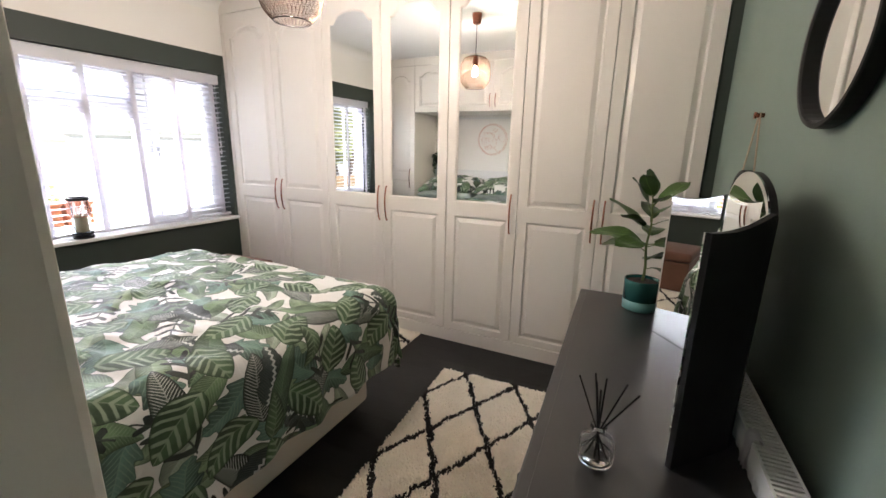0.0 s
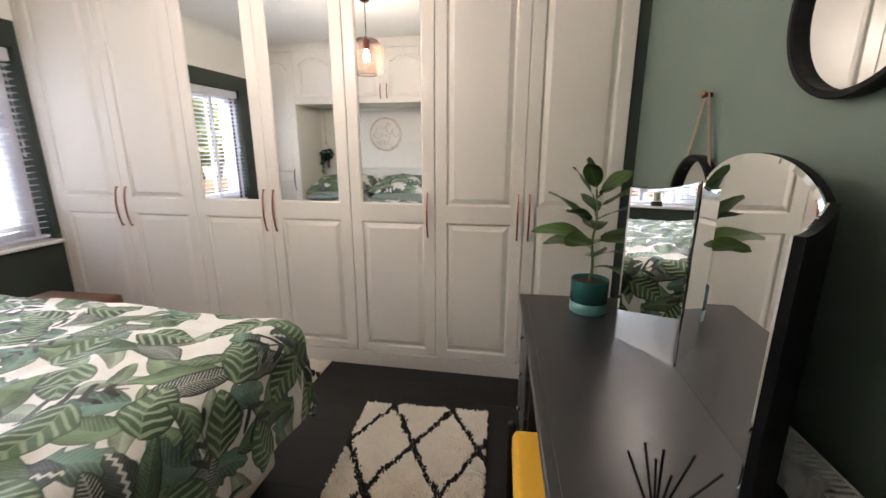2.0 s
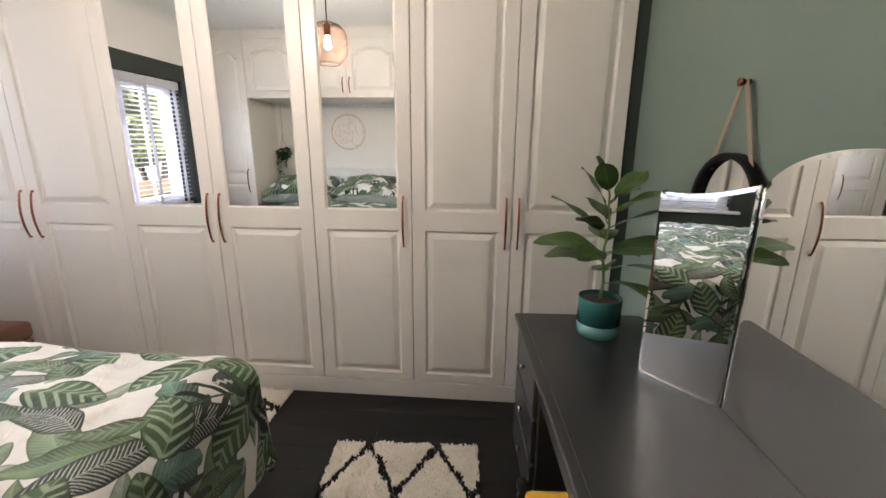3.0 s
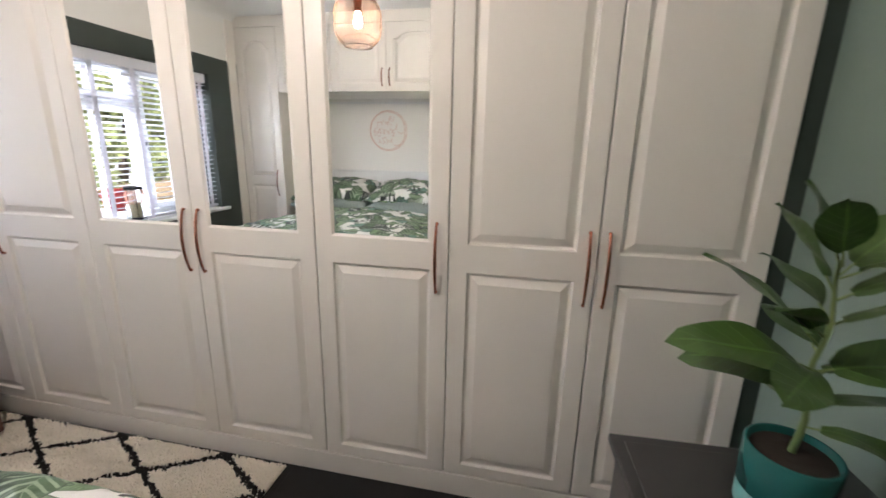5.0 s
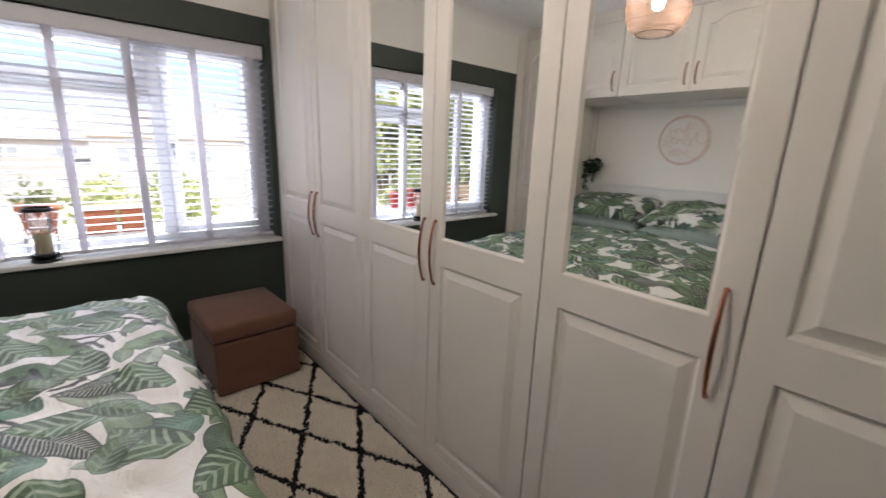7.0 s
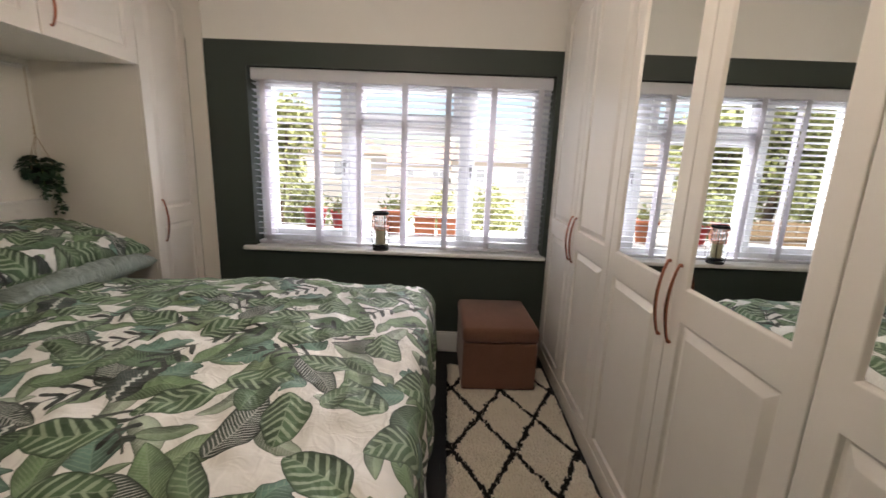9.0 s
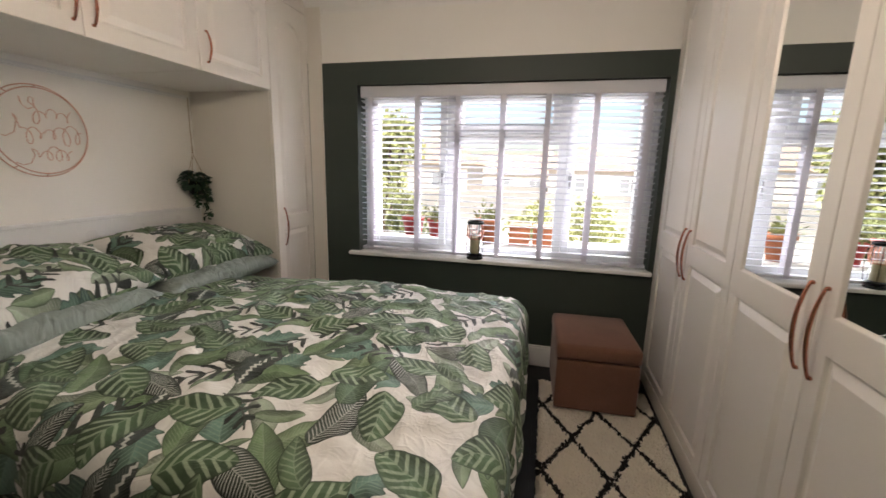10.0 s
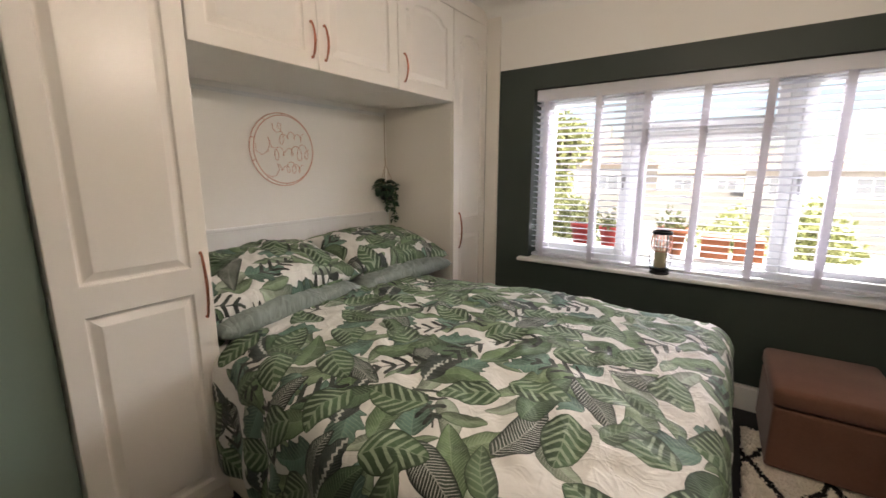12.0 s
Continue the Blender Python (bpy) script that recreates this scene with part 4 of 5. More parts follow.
# ---- radiator ----
RY0, RY1, RZ0, RZ1 = 0.62, 2.02, 0.17, 0.80
radiator = thing("radiator", pose(X_RIGHT - 0.03 + 0.045, 1.3, 0, 0, 0, 2.0), "white panel radiator on the wall behind the dressing table", "radiator")
bm = bmesh.new()
n = 36
L = RY1 - RY0
prev = None
for i in range(n * 2 + 1):
    y = -L / 2 + L * i / (2 * n)
    x = -0.078 if i % 2 else -0.0745
    cur = [bm.verts.new((x, y, RZ0 + 0.02)), bm.verts.new((x, y, RZ1 - 0.02)), bm.verts.new((-0.06, y, RZ0 + 0.02)), bm.verts.new((-0.06, y, RZ1 - 0.02))]
    if prev:
        bm.faces.new((prev[0], cur[0], cur[1], prev[1]))
        bm.faces.new((prev[2], prev[3], cur[3], cur[2]))
    prev = cur
box(bm, -0.082, -0.020, -L / 2, L / 2, RZ0, RZ0 + 0.02, 0.004)
box(bm, -0.082, -0.074, -L / 2, L / 2, RZ1 - 0.045, RZ1 - 0.004, 0.003)
box(bm, -0.026, -0.018, -L / 2, L / 2, RZ0, RZ1 - 0.004)
part("panel", bm, GLOSS_WHITE, radiator)
part("end_cap", boxes((-0.084, -0.016, -L / 2 - 0.004, -L / 2, RZ0, RZ1), bevel=0.001), GLOSS_WHITE, radiator)
part("end_cap", boxes((-0.084, -0.016, L / 2, L / 2 + 0.004, RZ0, RZ1), bevel=0.001), GLOSS_WHITE, radiator)
grille = part("grille", boxes((-0.082, -0.076, -L / 2, L / 2, RZ1 - 0.006, RZ1), (-0.024, -0.018, -L / 2, L / 2, RZ1 - 0.006, RZ1)), GLOSS_WHITE, radiator, "slotted top grille")
sl = part("slat", boxes((-0.076, -0.024, -0.0035, 0.0035, RZ1 - 0.006, RZ1 - 0.001)), GLOSS_WHITE, grille, at=pose(0, -L / 2 + 0.01, 0))
for i in range(1, 98):
    ob = new("slat", sl.data)
    ob.parent = grille
    ob.matrix_basis = pose(0, -L / 2 + 0.01 + i * 0.0142, 0)

# ---- cloth on the radiator ----
def cloth_mesh(width, back, front):
    """A narrow cloth folded over an edge at the origin, hanging down on both sides of it along x."""
    bm = bmesh.new()
    run = [(0.012, -back + back * i / 4) for i in range(5)] + [(0.008, 0.006), (0.0, 0.008), (-0.008, 0.006)] + [(-0.012, -front * i / 8) for i in range(9)]
    rows = []
    for k, (x, z) in enumerate(run):
        rows.append([bm.verts.new((x + 0.004 * math.sin(j * 1.9 + z * 30), (j / 8 - 0.5) * width * (1 + 2.0 * z) + 0.004 * math.sin(z * 70), z + 0.002 * math.cos(j * 2.3))) for j in range(9)])
    for A, B in zip(rows, rows[1:]):
        for j in range(8):
            bm.faces.new((A[j], A[j + 1], B[j + 1], B[j]))
    return bm


cloth = tagged(part("cloth", cloth_mesh(0.040, 0.02, 0.075), TAPE, smooth=True, at=pose(0.739, 1.425, RZ1 + 0.001, 0, 0, 2.0)), "small white cloth draped over the front of the radiator", "cloth")
mod = cloth.modifiers.new("thickness", "SOLIDIFY")
mod.thickness = 0.003

# ---- stool at the dressing table ----
stool = thing("stool", pose(0.398, 1.725, 0, 0, 0, 2.6), "mustard velvet stool with black legs under the dressing table", "stool")
part("seat", boxes((-0.185, 0.185, -0.235, 0.235, 0.345, 0.445), bevel=0.022), MUSTARD, stool, "padded mustard velvet seat", smooth=True)
part("rail", boxes((-0.18, 0.18, -0.225, -0.21, 0.30, 0.343), (-0.18, 0.18, 0.21, 0.225, 0.30, 0.343), (-0.18, -0.165, -0.21, 0.21, 0.30, 0.343), (0.165, 0.18, -0.21, 0.21, 0.30, 0.343)), BLACK, stool)
for x in (-0.185, 0.185):
    for y in (-0.25, 0.25):
        bm = bmesh.new()
        lathe(bm, ((0.009, 0.0), (0.014, 0.05), (0.014, 0.40), (0.010, 0.41), (0.017, 0.43), (0.017, 0.447), (0.006, 0.46)), 14, x, y)
        part("leg", bm, BLACK, stool, "black turned leg with a knob", smooth=True)


# ---- shaggy rugs ----
PILE = paint("cream_wool_pile", (0.91, 0.845, 0.735), 0.95, 0.08, 60, 0.3, 10)
PILE_BLACK = paint("black_wool_pile", (0.014, 0.012, 0.011), 0.95, 0.2, 60, 0.3, 10)


def rug(m, w, l, px, py, label, seed):
    """A shaggy rug, its corner at the origin, w along x and l along y, with a diamond lattice through the node (px, py)."""
    rng = random.Random(seed)
    ob = thing("rug", m, label, "rug", "shaggy rugs with black diamonds")
    part("backing", boxes((0.004, w - 0.004, 0.004, l - 0.004, 0.0, 0.007)), PILE, ob)
    a, b = 0.155, 0.281
    verts, faces = {0: [], 1: []}, {0: [], 1: []}
    step = 0.0085
    for i in range(int(w / step)):
        for j in range(int(l / step)):
            x, y = (i + rng.random()) * step, (j + rng.random()) * step
            wx = x + 0.012 * noise.noise(Vector((x * 14, y * 14, seed)))
            wy = y + 0.012 * noise.noise(Vector((x * 14, y * 14, seed + 5)))
            p, q = (wx - px) / a, (wy - py) / b
            d = min(abs((p + q + 1) % 2 - 1), abs((p - q + 1) % 2 - 1)) / math.hypot(1 / a, 1 / b)
            k = 1 if d < 0.0135 + 0.009 * noise.noise(Vector((x * 30, y * 30, 1))) else 0
            h = rng.uniform(0.015, 0.020) * (0.9 if k else 1.0) + 0.005 * noise.noise(Vector((x * 22, y * 22, 3)))
            lean = rng.random() * 6.283
            lx, ly = math.cos(lean) * rng.uniform(0.001, 0.007), math.sin(lean) * rng.uniform(0.001, 0.007)
            r = rng.uniform(0.0046, 0.0068)
            V, F = verts[k], faces[k]
            n0 = len(V)
            t0 = rng.random() * 2
            for c in range(3):
                V.append((x + r * math.cos(t0 + c * 2.094), y + r * math.sin(t0 + c * 2.094), 0.006))
            for c in range(3):
                V.append((x + lx * 0.8 + r * 0.95 * math.cos(t0 + c * 2.094), y + ly * 0.8 + r * 0.95 * math.sin(t0 + c * 2.094), 0.006 + h * 0.8))
            V.append((x + lx, y + ly, 0.006 + h))
            for c in range(3):
                e = (c + 1) % 3
                F.append((n0 + c, n0 + e, n0 + 3 + e, n0 + 3 + c))
                F.append((n0 + 3 + c, n0 + 3 + e, n0 + 6))
    for k, name, mat, lab in ((0, "cream_wool", PILE, "cream shaggy wool pile"), (1, "black_wool", PILE_BLACK, "black wool diamond lattice")):
        me = bpy.data.meshes.new(name)
        me.from_pydata(verts[k], [], faces[k])
        me.materials.append(mat)
        o = new(name, me)
        o.parent = ob
        tagged(o, lab, kind="stuff")
    return ob


rug(pose(-0.577, 2.598, 0.001, 0, 0, 3.0) @ Matrix.Translation((0, -1.80, 0)), 0.655, 1.80, 0.312, 1.80 - 0.305, "cream shaggy rug with black diamonds beside the bed", 3)
rug(pose(-0.975, 2.318, 0.001, 0, 0, 90), 0.655, 1.72, 0.332, 0.855, "cream shaggy rug with black diamonds before the wardrobes", 8)

# ---- pendant lamp ----
LX, LY = -1.05, 1.92
GLOW = Nodes("lit_bulb", (1, 0.8, 0.5), 0.3)
GLOW.b.inputs["Emission Color"].default_value = (1.0, 0.85, 0.71, 1)
GLOW.b.inputs["Emission Strength"].default_value = 640.0
pendant = thing("pendant_lamp", pose(LX, LY, Z_CEIL), "copper wire cage pendant lamp with a lit warm bulb", "ceiling lamp")
bm = bmesh.new()
lathe(bm, ((0.03, -0.085), (0.036, -0.08), (0.042, -0.01), (0.044, 0.0)), 32)
part("ceiling_rose", bm, COPPER, pendant, "copper ceiling rose", smooth=True)
bm = bmesh.new()
tube(bm, ((0, 0, -0.08), (0, 0, -0.36)), 0.0035, 8)
part("cable", bm, BLACK, pendant)
bm = bmesh.new()
lathe(bm, ((0.020, -0.43), (0.022, -0.425), (0.024, -0.365), (0.016, -0.345), (0.006, -0.34)), 24)
part("lamp_holder", bm, COPPER, pendant, smooth=True)
bm = bmesh.new()
lathe(bm, ((0.003, -0.515), (0.015, -0.509), (0.023, -0.493), (0.022, -0.478), (0.014, -0.452), (0.012, -0.43)), 20)
part("bulb", bm, GLOW.m, pendant, "lit warm light bulb", smooth=True)


def cage_profile(q):
    """Radius and height of the cage from its top (0) to its open bottom (1)."""
    z = -0.345 - 0.270 * q
    r = 0.042 + 0.094 * min(1.0, (1 - (1 - min(q / 0.42, 1)) ** 2.4)) ** 0.55
    if q > 0.62:
        r -= 0.055 * ((q - 0.62) / 0.38) ** 2.3
    return r, z


bm = bmesh.new()
for s in (1, -1):
    for k in range(44):
        pts = []
        for i in range(17):
            q = i / 16
            r, z = cage_profile(q)
            a = 2 * math.pi * k / 44 + s * q * 0.55
            pts.append((r * math.cos(a), r * math.sin(a), z))
        tube(bm, pts, 0.0009, 3, caps=False)
for i in range(1, 34):
    r, z = cage_profile(i / 34)
    tube(bm, [(r * math.cos(a), r * math.sin(a), z) for a in (2 * math.pi * j / 44 for j in range(44))], 0.0008, 3, closed=True)
part("wire_cage", bm, CAGE_WIRE, pendant, "fine copper wire mesh shade")
for q in (0.0, 1.0):
    bm = bmesh.new()
    r, z = cage_profile(q)
    tube(bm, [(r * math.cos(a), r * math.sin(a), z) for a in (2 * math.pi * j / 40 for j in range(40))], 0.003, 6, closed=True)
    part("rim", bm, BLACK, pendant, "dark rim of the cage", smooth=True)

# ---- wire sign over the bed ----
sign = thing("wire_sign", pose(-1.575, Y_HEAD, 1.54), "round copper wire sign with scrolling words on the wall", "wall sign")
SIGN_WIRE = metal("rose_copper_wire", (0.66, 0.38, 0.29), 0.4)
for r, y in ((0.214, 0.012), (0.200, 0.030)):
    bm = bmesh.new()
    tube(bm, [(r * math.cos(a), y, r * math.sin(a)) for a in (2 * math.pi * i / 60 for i in range(60))], 0.0025, 6, closed=True)
    part("ring", bm, SIGN_WIRE, sign, smooth=True)
for i in range(10):
    a = 2 * math.pi * (i + 0.5) / 10
    bm = bmesh.new()
    tube(bm, ((0.214 * math.cos(a), 0.012, 0.214 * math.sin(a)), (0.200 * math.cos(a), 0.030, 0.200 * math.sin(a))), 0.0022, 5)
    part("spacer", bm, SIGN_WIRE, sign)
# each line of script: height, start, end, letter height, loops, opening swash
for z, x0, x1, amp, turns, swash in (
        (0.078, -0.045, 0.140, 0.034, 4, ((-0.075, 0.150), (-0.068, 0.115), (-0.045, 0.098), (-0.020, 0.108), (-0.018, 0.150), (-0.035, 0.155))),
        (-0.012, -0.085, 0.175, 0.036, 5, ((-0.188, 0.030), (-0.185, -0.015), (-0.150, -0.032), (-0.112, -0.012), (-0.095, 0.050), (-0.108, 0.070))),
        (-0.110, -0.050, 0.120, 0.030, 4, ((-0.125, -0.148), (-0.098, -0.160), (-0.065, -0.150), (-0.045, -0.110), (-0.055, -0.085)))):
    pts, n = [(-a, 0.030, b) for a, b in swash], turns * 18
    for i in range(n + 1):
        q = i / n
        a = 2 * math.pi * turns * q + 1.4 * noise.noise(Vector((q * 5, z * 31, 4)))
        tall = 0.8 + 1.1 * noise.noise(Vector((q * turns * 0.9, z * 20, 0)))
        pts.append((-(x0 + (x1 - x0) * q) - 0.020 * math.sin(a) * tall, 0.030, z + amp * tall * math.cos(a) + 0.012 * noise.noise(Vector((q * 3, z, 9)))))
    bm = bmesh.new()
    tube(bm, pts, 0.0016, 5)
    part("script", bm, SIGN_WIRE, sign, "wire bent into flowing script", smooth=True)

# ---- hanging plant ----
hanging = thing("hanging_plant", pose(-2.40, Y_HEAD + 0.075, 1.84), "small trailing plant in a dark pot on a cord", "plant")
bm = bmesh.new()
tube(bm, ((0, -0.075, 0.0), (0, -0.03, 0.0), (0, -0.005, -0.01), (0, 0, -0.02)), 0.004, 8)
part("hook", bm, GLOSS_WHITE, hanging, smooth=True)
bm = bmesh.new()
tube(bm, ((0, 0, -0.012), (0.003, 0, -0.2), (0, 0, -0.385)), 0.0025, 6)
for k in range(3):
    a = 2.1 * k
    tube(bm, ((0, 0, -0.375), (0.05 * math.cos(a), 0.05 * math.sin(a), -0.505), (0.052 * math.cos(a), 0.052 * math.sin(a), -0.565)), 0.002, 5)
    lathe(bm, ((0.002, -0.372 + 0.016 * k), (0.007, -0.366 + 0.016 * k), (0.002, -0.360 + 0.016 * k)), 10)
part("cord", bm, ROPE, hanging, "knotted cord hanger")
bm = bmesh.new()
lathe(bm, ((0.034, -0.645), (0.042, -0.64), (0.050, -0.555), (0.051, -0.54), (0.046, -0.54), (0.044, -0.555), (0.01, -0.557)), 24)
part("pot", bm, BLACK, hanging, "dark pot", smooth=True)
rng = random.Random(4)
mini = None
for k in range(250):
    if k < 160:
        a, e = rng.random() * 6.283, rng.uniform(-0.9, 1.3)
        rr = rng.uniform(0.045, 0.085)
        p = (rr * math.cos(a) * math.cos(e), rr * math.sin(a) * math.cos(e), -0.555 + 0.06 * math.sin(e))
        yaw, lift = math.degrees(a), math.degrees(e) - 30
    else:
        strand = k % 5
        a = (0.3, 0.75, 1.3, -0.5, 2.4)[strand]
        q = rng.random()
        p = (-0.06 * math.cos(a) - 0.012 + rng.uniform(-0.012, 0.012), 0.06 * math.sin(a) + rng.uniform(-0.012, 0.012), -0.545 - q * (0.24, 0.17, 0.27, 0.13, 0.20)[strand])
        yaw, lift = rng.uniform(0, 360), rng.uniform(-70, 10)
    at = Matrix.Translation(p) @ pose(0, 0, 0, 0, -lift, 0).to_3x3().to_4x4() @ pose(0, 0, 0, 0, 0, yaw)
    if mini is None:
        mini = part("leaf", leaf_mesh(0.036, 0.022, 0.5, 0.3, 5, 2), LEAF_DARK, hanging, smooth=True, at=at)
    else:
        o = new("leaf", mini.data)
        o.parent, o.matrix_basis = hanging, at
bm = bmesh.new()
for strand, a in enumerate((0.3, 0.75, 1.3, -0.5, 2.4)):
    tube(bm, [(-0.06 * math.cos(a) - 0.012, 0.06 * math.sin(a), -0.54), (-0.066 * math.cos(a) - 0.012, 0.066 * math.sin(a), -0.62), (-0.062 * math.cos(a) - 0.012, 0.062 * math.sin(a), -0.55 - (0.24, 0.17, 0.27, 0.13, 0.20)[strand])], 0.0013, 4)
part("vine", bm, STEM, hanging)

# ---- lantern on the sill ----
WAX = paint("cream_wax", (0.66, 0.60, 0.40), 0.5, 0.06, 20, 0.05)
lantern = thing("lantern", pose(-2.955, 1.80, WZ0 + 0.001), "black and copper wire lantern with a cream candle on the sill", "lantern")
bm = bmesh.new()
lathe(bm, ((0.056, 0.0), (0.058, 0.004), (0.058, 0.012), (0.045, 0.014)), 28)
lathe(bm, ((0.050, 0.026), (0.056, 0.028), (0.056, 0.038), (0.03, 0.040)), 28)
part("base", bm, BLACK, lantern, "black metal base", smooth=True)
bm = bmesh.new()
lathe(bm, ((0.050, 0.255), (0.060, 0.258), (0.060, 0.272), (0.052, 0.276), (0.048, 0.272), (0.048, 0.258)), 28)
part("collar", bm, BLACK, lantern, "black metal top ring", smooth=True)
bm = bmesh.new()
lathe(bm, ((0.046, 0.040), (0.047, 0.040), (0.047, 0.262), (0.045, 0.262), (0.045, 0.044), (0.01, 0.043)), 28)
part("glass_sleeve", bm, THIN, lantern, "clear glass sleeve", smooth=True)
for k in range(4):
    a = 0.6 + k * math.pi / 2
    bm = bmesh.new()
    tube(bm, [((0.056 + 0.014 * math.sin(math.pi * i / 8)) * math.cos(a), (0.056 + 0.014 * math.sin(math.pi * i / 8)) * math.sin(a), 0.008 + 0.255 * i / 8) for i in range(9)], 0.0022, 6)
    part("wire", bm, BLACK, lantern, smooth=True)
for k in range(20):
    a = k * math.pi / 10
    bm = bmesh.new()
    tube(bm, [((0.052 + 0.010 * math.sin(math.pi * i / 5)) * math.cos(a), (0.052 + 0.010 * math.sin(math.pi * i / 5)) * math.sin(a), 0.150 + 0.108 * i / 5) for i in range(6)], 0.0019, 5)
    part("rod", bm, ROSE, lantern, "copper wire of the upper cage", smooth=True)
bm = bmesh.new()
tube(bm, [(0.052 * math.cos(i * math.pi / 14), 0.052 * math.sin(i * math.pi / 14), 0.150) for i in range(28)], 0.0021, 5, closed=True)
part("band", bm, ROSE, lantern, "copper ring under the upper cage", smooth=True)
bm = bmesh.new()
lathe(bm, ((0.036, 0.0435), (0.037, 0.046), (0.037, 0.150), (0.033, 0.154), (0.004, 0.148)), 28)
candle = part("candle", bm, WAX, lantern, "cream pillar candle", smooth=True)
bm = bmesh.new()
tube(bm, ((0, 0, 0.148), (0.001, 0, 0.162)), 0.0012, 5)
part("wick", bm, BLACK, candle)

# ---- garden and houses outside ----
GRASS = paint("pale_gravel", (0.38, 0.355, 0.30), 0.95, 0.2, 30, 0.5, 0.6)
RENDER = paint("pale_render", (0.62, 0.58, 0.52), 0.85, 0.08, 20, 0.3, 1.0)
TERRACOTTA = paint("terracotta", (0.52, 0.17, 0.075), 0.8, 0.15, 20, 0.2, 5)
RED_POT = paint("red_glazed_pot", (0.50, 0.045, 0.035), 0.35, 0.1, 20, 0.05, 5)
FENCE = paint("weathered_fence_wood", (0.27, 0.19, 0.11), 0.85, 0.25, 14, 0.5, 3)
ROOF = paint("pale_roof_tile", (0.50, 0.38, 0.30), 0.85, 0.2, 6, 0.4, 1.0)
BRICK = paint("pale_brick", (0.66, 0.60, 0.52), 0.85, 0.15, 8, 0.4, 1.0)
DARK_PANE = paint("window_glass_far", (0.30, 0.32, 0.34), 0.1, 0.1, 3, 0.0)
BARK = paint("bark", (0.11, 0.08, 0.055), 0.95, 0.3, 12, 0.8)
HEDGE_LEAF = leaf_material("hedge_leaf", (0.130, 0.155, 0.050), (0.330, 0.340, 0.140), 0.6)
Z_OUT = -0.35
bm = bmesh.new()
f = bm.faces.new([bm.verts.new(c) for c in ((-900, -900, Z_OUT), (900, -900, Z_OUT), (900, 900, Z_OUT), (-900, 900, Z_OUT))])
structure("ground", bm, GRASS, "pale gravel and dry ground outside the window reaching the horizon", "ground")
structure("garden_wall", boxes((-4.45, -4.05, 0.2, 3.4, Z_OUT, 0.64), (-4.48, -4.02, 0.17, 3.43, 0.64, 0.67), bevel=0.01), RENDER, "low pale rendered garden wall", "garden wall")


def leaf_cloud(rng, count, inside, size):
    """Many small leaves at random in a shape; inside gives a random point."""
    verts, faces = [], []
    for _ in range(count):
        c = Vector(inside(rng))
        m = Euler((rng.uniform(-1.2, 1.2), rng.uniform(-1.2, 1.2), rng.uniform(0, 6.283))).to_matrix()
        s = size * rng.uniform(0.6, 1.3)
        n0 = len(verts)
        for x, y, z in ((-1, 0, 0), (-0.2, -0.5, 0.08), (1, 0, -0.1), (-0.2, 0.5, 0.08)):
            verts.append(tuple(c + m @ (Vector((x, y, z)) * s)))
        faces += [(n0, n0 + 1, n0 + 2), (n0, n0 + 2, n0 + 3)]
    me = bpy.data.meshes.new("leaves")
    me.from_pydata(verts, [], faces)
    lay = me.uv_layers.new(name="leaf")
    lay.data.foreach_set("uv", np.tile(np.array([0, 0, 0.4, -1, 1, 0, 0, 0, 1, 0, 0.4, 1], float), len(faces) // 2))
    me.materials.append(HEDGE_LEAF)
    return me


def shrub(m, h, w, count, size, seed, label, name="shrub"):
    rng = random.Random(seed)
    ob = thing(name, m, label, name)
    bm = bmesh.new()
    for k in range(6):
        a = rng.random() * 6.283
        tip = Vector((math.cos(a) * w * 0.3, math.sin(a) * w * 0.3, h * rng.uniform(0.55, 0.85)))
        tube(bm, ((0.02 * math.cos(a), 0.02 * math.sin(a), 0), tip * 0.5 + Vector((0, 0, 0.05 * h)), tip), [0.022 * h, 0.016 * h, 0.006 * h], 6)
    part("trunk", bm, BARK, ob)
    lumps = [(rng.gauss(0, w * 0.24), rng.gauss(0, w * 0.24), h * rng.uniform(0.4, 0.95), w * rng.uniform(0.16, 0.30)) for _ in range(14)]

    def inside(g):
        x, y, z, r = g.choice(lumps)
        v = Vector((g.gauss(0, 1), g.gauss(0, 1), g.gauss(0, 1))).normalized() * r * g.uniform(0.5, 1.0)
        return x + v.x, y + v.y, max(0.02, z + v.z)

    crown = new("crown", leaf_cloud(rng, count, inside, size))
    crown.parent = ob
    tagged(crown, "crown of many small green leaves", kind="stuff")
    return ob


for y, x, h, w in ((-0.75, -7.4, 2.9, 1.5), (-1.9, -7.6, 3.4, 1.8), (-3.1, -7.5, 3.1, 1.8), (-4.4, -7.8, 3.6, 2.0), (-5.8, -7.7, 3.3, 2.0)):
    shrub(pose(x, y, Z_OUT), h, w, 5200, 0.075, int(100 - y * 10), "tall leafy green hedge shrub in the garden")
shrub(pose(-4.9, 0.55, Z_OUT), 1.45, 0.7, 1600, 0.045, 31, "small leafy shrub beside the garden wall")
shrub(pose(-6.6, 2.15, Z_OUT), 1.25, 0.9, 1500, 0.05, 32, "low olive-green shrub on the gravel")
shrub(pose(-8.5, 3.2, Z_OUT), 1.15, 1.2, 1800, 0.06, 33, "low olive-green shrub on the gravel")
fence = thing("fence", pose(-6.55, -3.0, Z_OUT), "weathered brown board fence in front of the hedge", "fence")
fb = part("board", boxes((-0.01, 0.01, 0, 0.142, 0.03, 1.02), bevel=0.003), FENCE, fence, at=pose(0, -3.0, 0))
for i in range(1, 36):
    o = new("board", fb.data)
    o.parent, o.matrix_basis = fence, pose(0.004 * (i % 2), -3.0 + 0.15 * i, 0.01 * math.sin(i * 2.7))
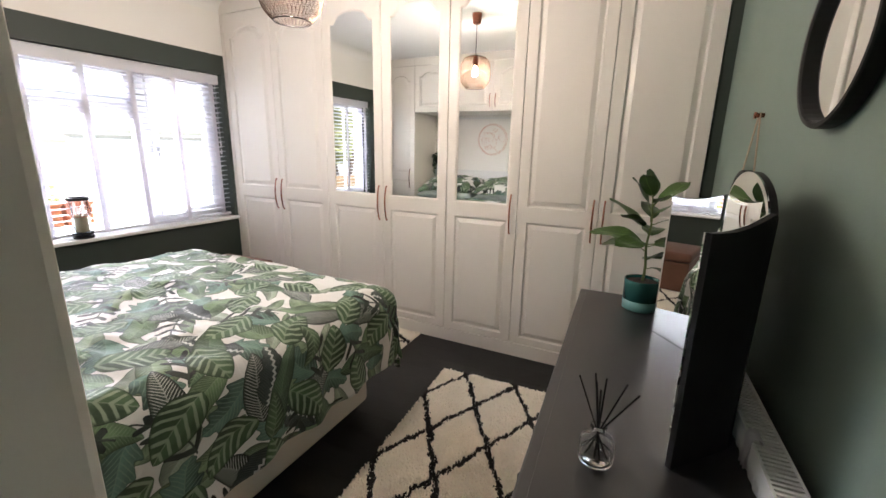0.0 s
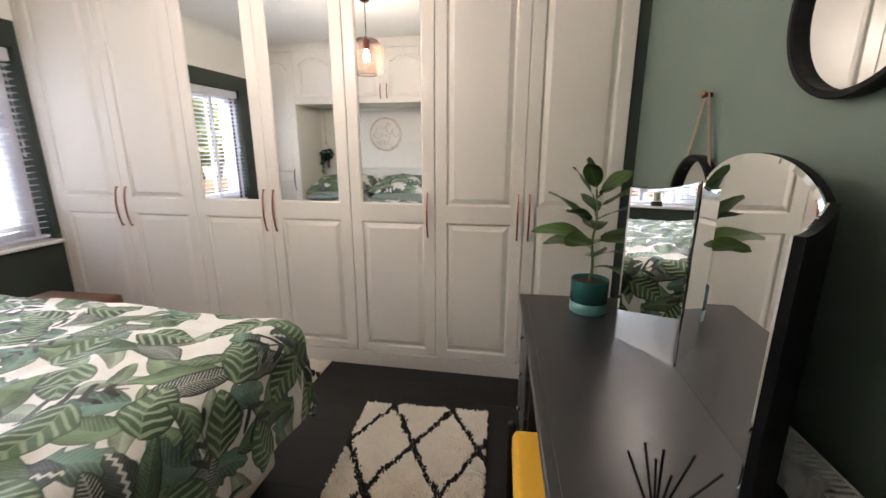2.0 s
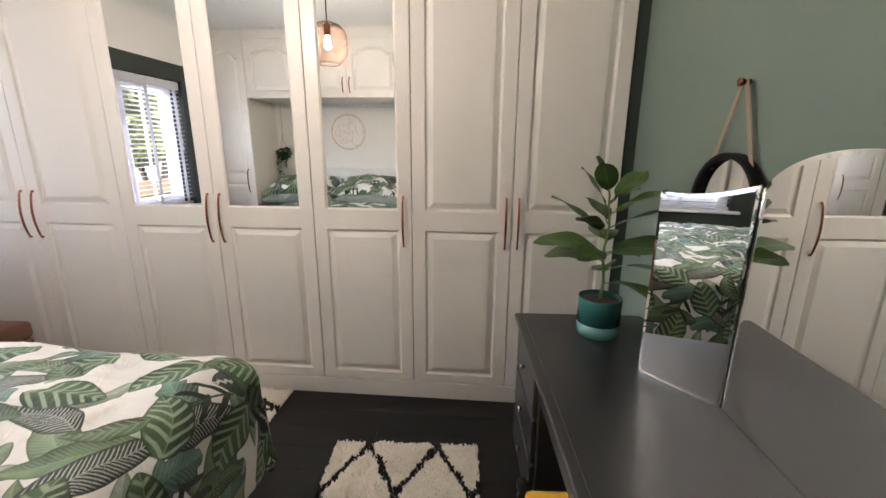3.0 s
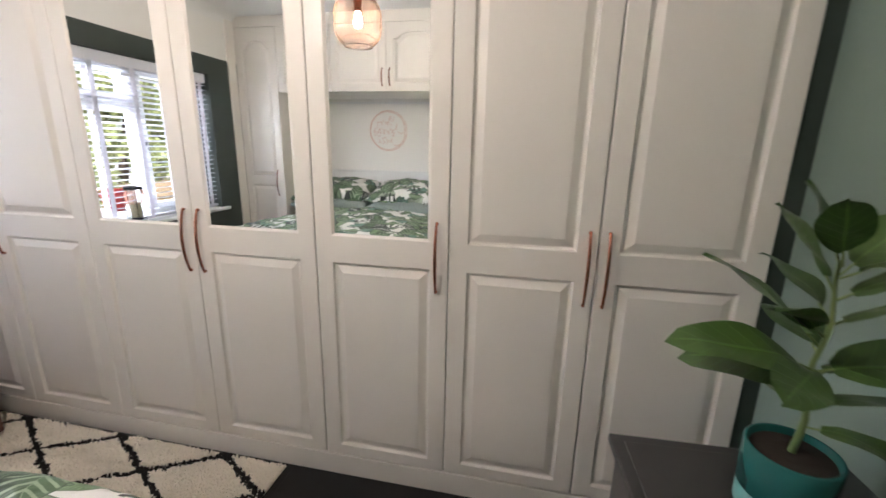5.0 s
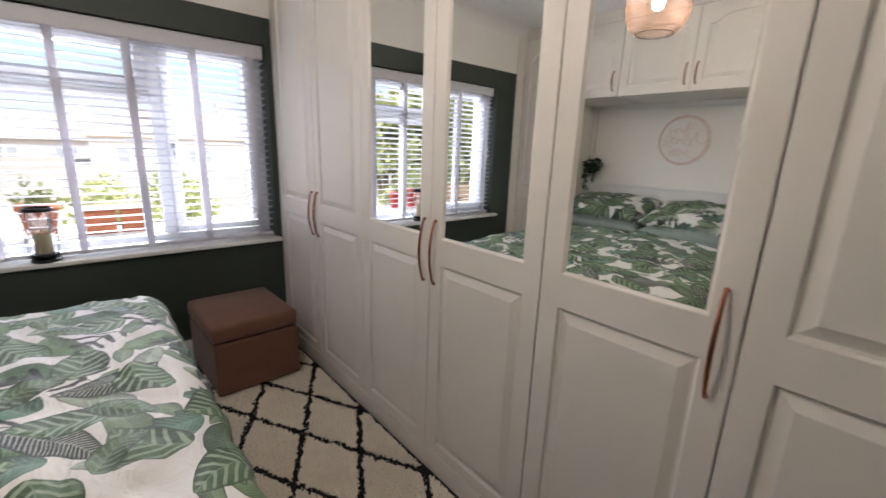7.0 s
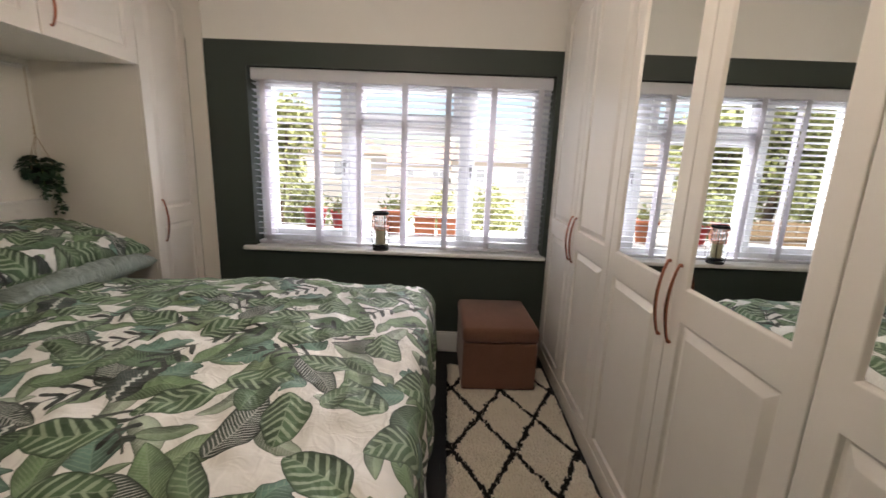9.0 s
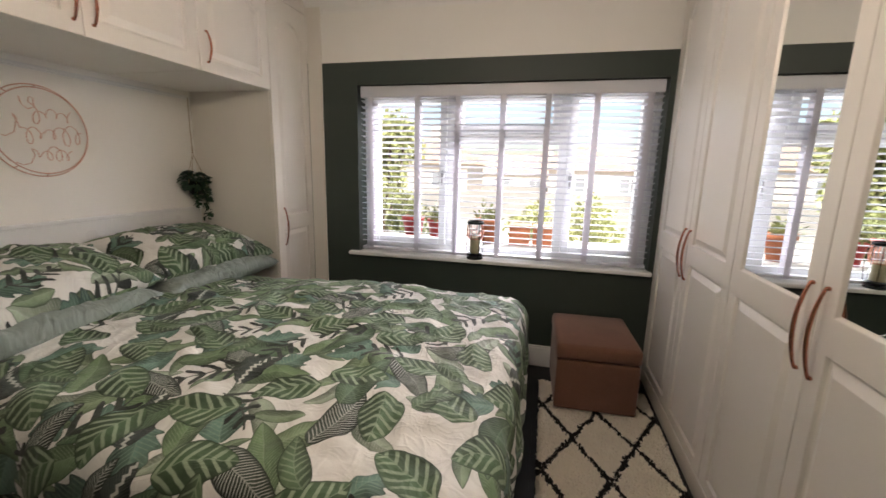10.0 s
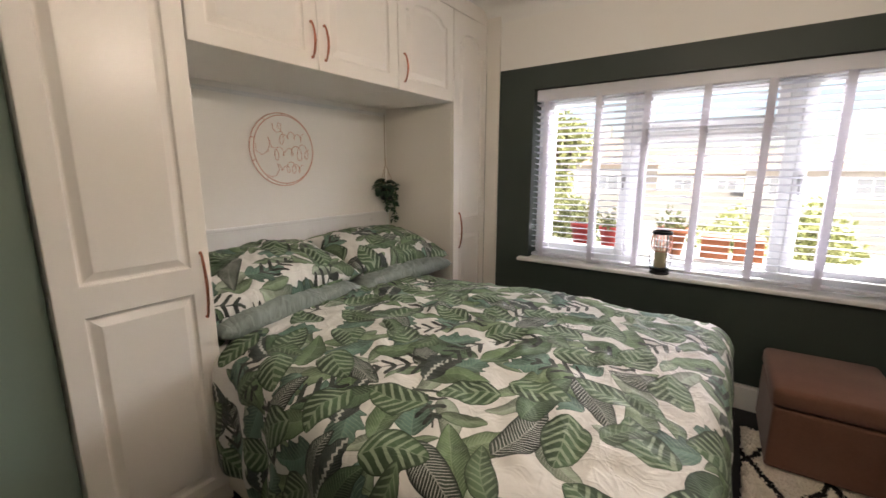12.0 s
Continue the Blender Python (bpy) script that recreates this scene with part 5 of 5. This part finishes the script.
part("rail", boxes((0.016, 0.05, -3.0, 2.4, 0.3, 0.37), (0.016, 0.05, -3.0, 2.4, 0.75, 0.82)), FENCE, fence)


def flower_pot(x, y, r, h, material, label, seed):
    ob = thing("flower_pot", pose(x, y, 0.671), label, "flower pot", "pots on the garden wall")
    bm = bmesh.new()
    lathe(bm, ((r * 0.68, 0), (r * 0.92, h * 0.8), (r * 1.03, h * 0.8), (r * 1.03, h), (r * 0.92, h), (r * 0.88, h * 0.85), (0.01, h * 0.85)), 28)
    part("pot", bm, material, ob, smooth=True)
    rng = random.Random(seed)
    me = leaf_cloud(rng, 130, lambda g: (g.gauss(0, r * 0.5), g.gauss(0, r * 0.5), h * 0.9 + abs(g.gauss(0, r * 0.7))), 0.03)
    o = new("plant", me)
    o.parent = ob
    tagged(o, "small green plant", kind="stuff")


def trough(y0, y1, h, label):
    ob = thing("planter", pose(-4.22, 0.5 * (y0 + y1), 0.671), label, "planter", "pots on the garden wall")
    w = 0.5 * (y1 - y0)
    part("trough", boxes((-0.1, 0.1, -w, w, 0, h - 0.025), (-0.112, 0.112, -w - 0.012, w + 0.012, h - 0.025, h), bevel=0.008), TERRACOTTA, ob)


flower_pot(-4.2, 0.93, 0.12, 0.235, RED_POT, "red glazed flower pot on the garden wall", 1)
flower_pot(-4.2, 1.19, 0.10, 0.215, RED_POT, "smaller red glazed flower pot on the garden wall", 2)
flower_pot(-4.2, 1.72, 0.12, 0.25, TERRACOTTA, "terracotta flower pot on the garden wall", 3)
trough(1.95, 2.15, 0.20, "terracotta planter trough on the garden wall")
trough(2.18, 2.38, 0.20, "terracotta planter trough on the garden wall")


def bungalow(m, w, d, eaves, ridge, label, bays):
    """A house along y, its front looking to +x."""
    ob = thing("house", m, label, "house", "houses beyond the garden")
    wall = part("wall", boxes((-d, 0, -w / 2, w / 2, 0, eaves)), BRICK, ob, "pale walls")
    bm = bmesh.new()
    o = 0.35
    a = [bm.verts.new(c) for c in ((o, -w / 2 - o, eaves), (o, w / 2 + o, eaves), (-d - o, w / 2 + o, eaves), (-d - o, -w / 2 - o, eaves), (-d / 2, -w / 2 + d * 0.3, ridge), (-d / 2, w / 2 - d * 0.3, ridge))]
    for q in ((0, 1, 5, 4), (2, 3, 4, 5), (1, 2, 5), (3, 0, 4), (3, 2, 1, 0)):
        bm.faces.new([a[i] for i in q])
    roof = part("roof", bm, ROOF, ob, "pale tiled roof")
    part("chimney", boxes((-d / 2 - 0.35, -d / 2 + 0.35, w * 0.18, w * 0.18 + 0.9, ridge - 0.6, ridge + 0.9)), BRICK, roof)
    for i in range(bays):
        y = -w / 2 + w * (i + 0.5) / bays
        win = part("window", boxes((0.0, 0.06, y - 0.8, y + 0.8, 0.9, 0.98), (0.0, 0.06, y - 0.8, y + 0.8, 2.02, 2.1), (0.0, 0.06, y - 0.8, y - 0.72, 0.98, 2.02), (0.0, 0.06, y + 0.72, y + 0.8, 0.98, 2.02), (0.0, 0.06, y - 0.03, y + 0.03, 0.98, 2.02)), UPVC, ob)
        part("pane", boxes((0.005, 0.02, y - 0.72, y + 0.72, 0.98, 2.02)), DARK_PANE, win)


bungalow(pose(-31, -9.5, Z_OUT - 0.6), 12, 8, 2.7, 4.9, "pale house with a pale tiled roof beyond the hedge", 3)
bungalow(pose(-34, 8.5, Z_OUT - 0.8), 12, 8, 2.6, 4.6, "pale house with a pale tiled roof across the road", 3)
bungalow(pose(-46, -0.5, Z_OUT - 1.2), 14, 8, 2.6, 4.8, "far pale house with a pale tiled roof", 4)

# ---- floor boards ----
floor = thing("floor", pose(0, 0, 0), "black painted wooden floorboards", "floor", kind="structure")
rng = random.Random(11)
BWID = 0.142
meshes = []
for k in range(5):
    bm = bmesh.new()
    box(bm, 0, 1, 0, BWID - 0.0009, -0.012, 0, 0)
    me = bpy.data.meshes.new("board")
    bm.to_mesh(me)
    bm.free()
    me.materials.append(BLACK_FLOOR)
    meshes.append(me)
y = Y_HEAD
row = 0
while y < Y_BACK:
    x = X_WIN - 0.1 - rng.random() * 1.2
    while x < 0.95:
        ln = rng.uniform(1.1, 1.9)
        a, b = max(x, X_WIN), min(x + ln, 0.95)
        if b - a > 0.02:
            o = new("board", meshes[row % 5])
            o.parent = floor
            o.matrix_basis = Matrix.Translation((a, y, rng.uniform(-0.0005, 0.0))) @ Matrix.Diagonal((b - a - 0.0012, 1, 1, 1))
        x += ln
    y += BWID
    row += 1
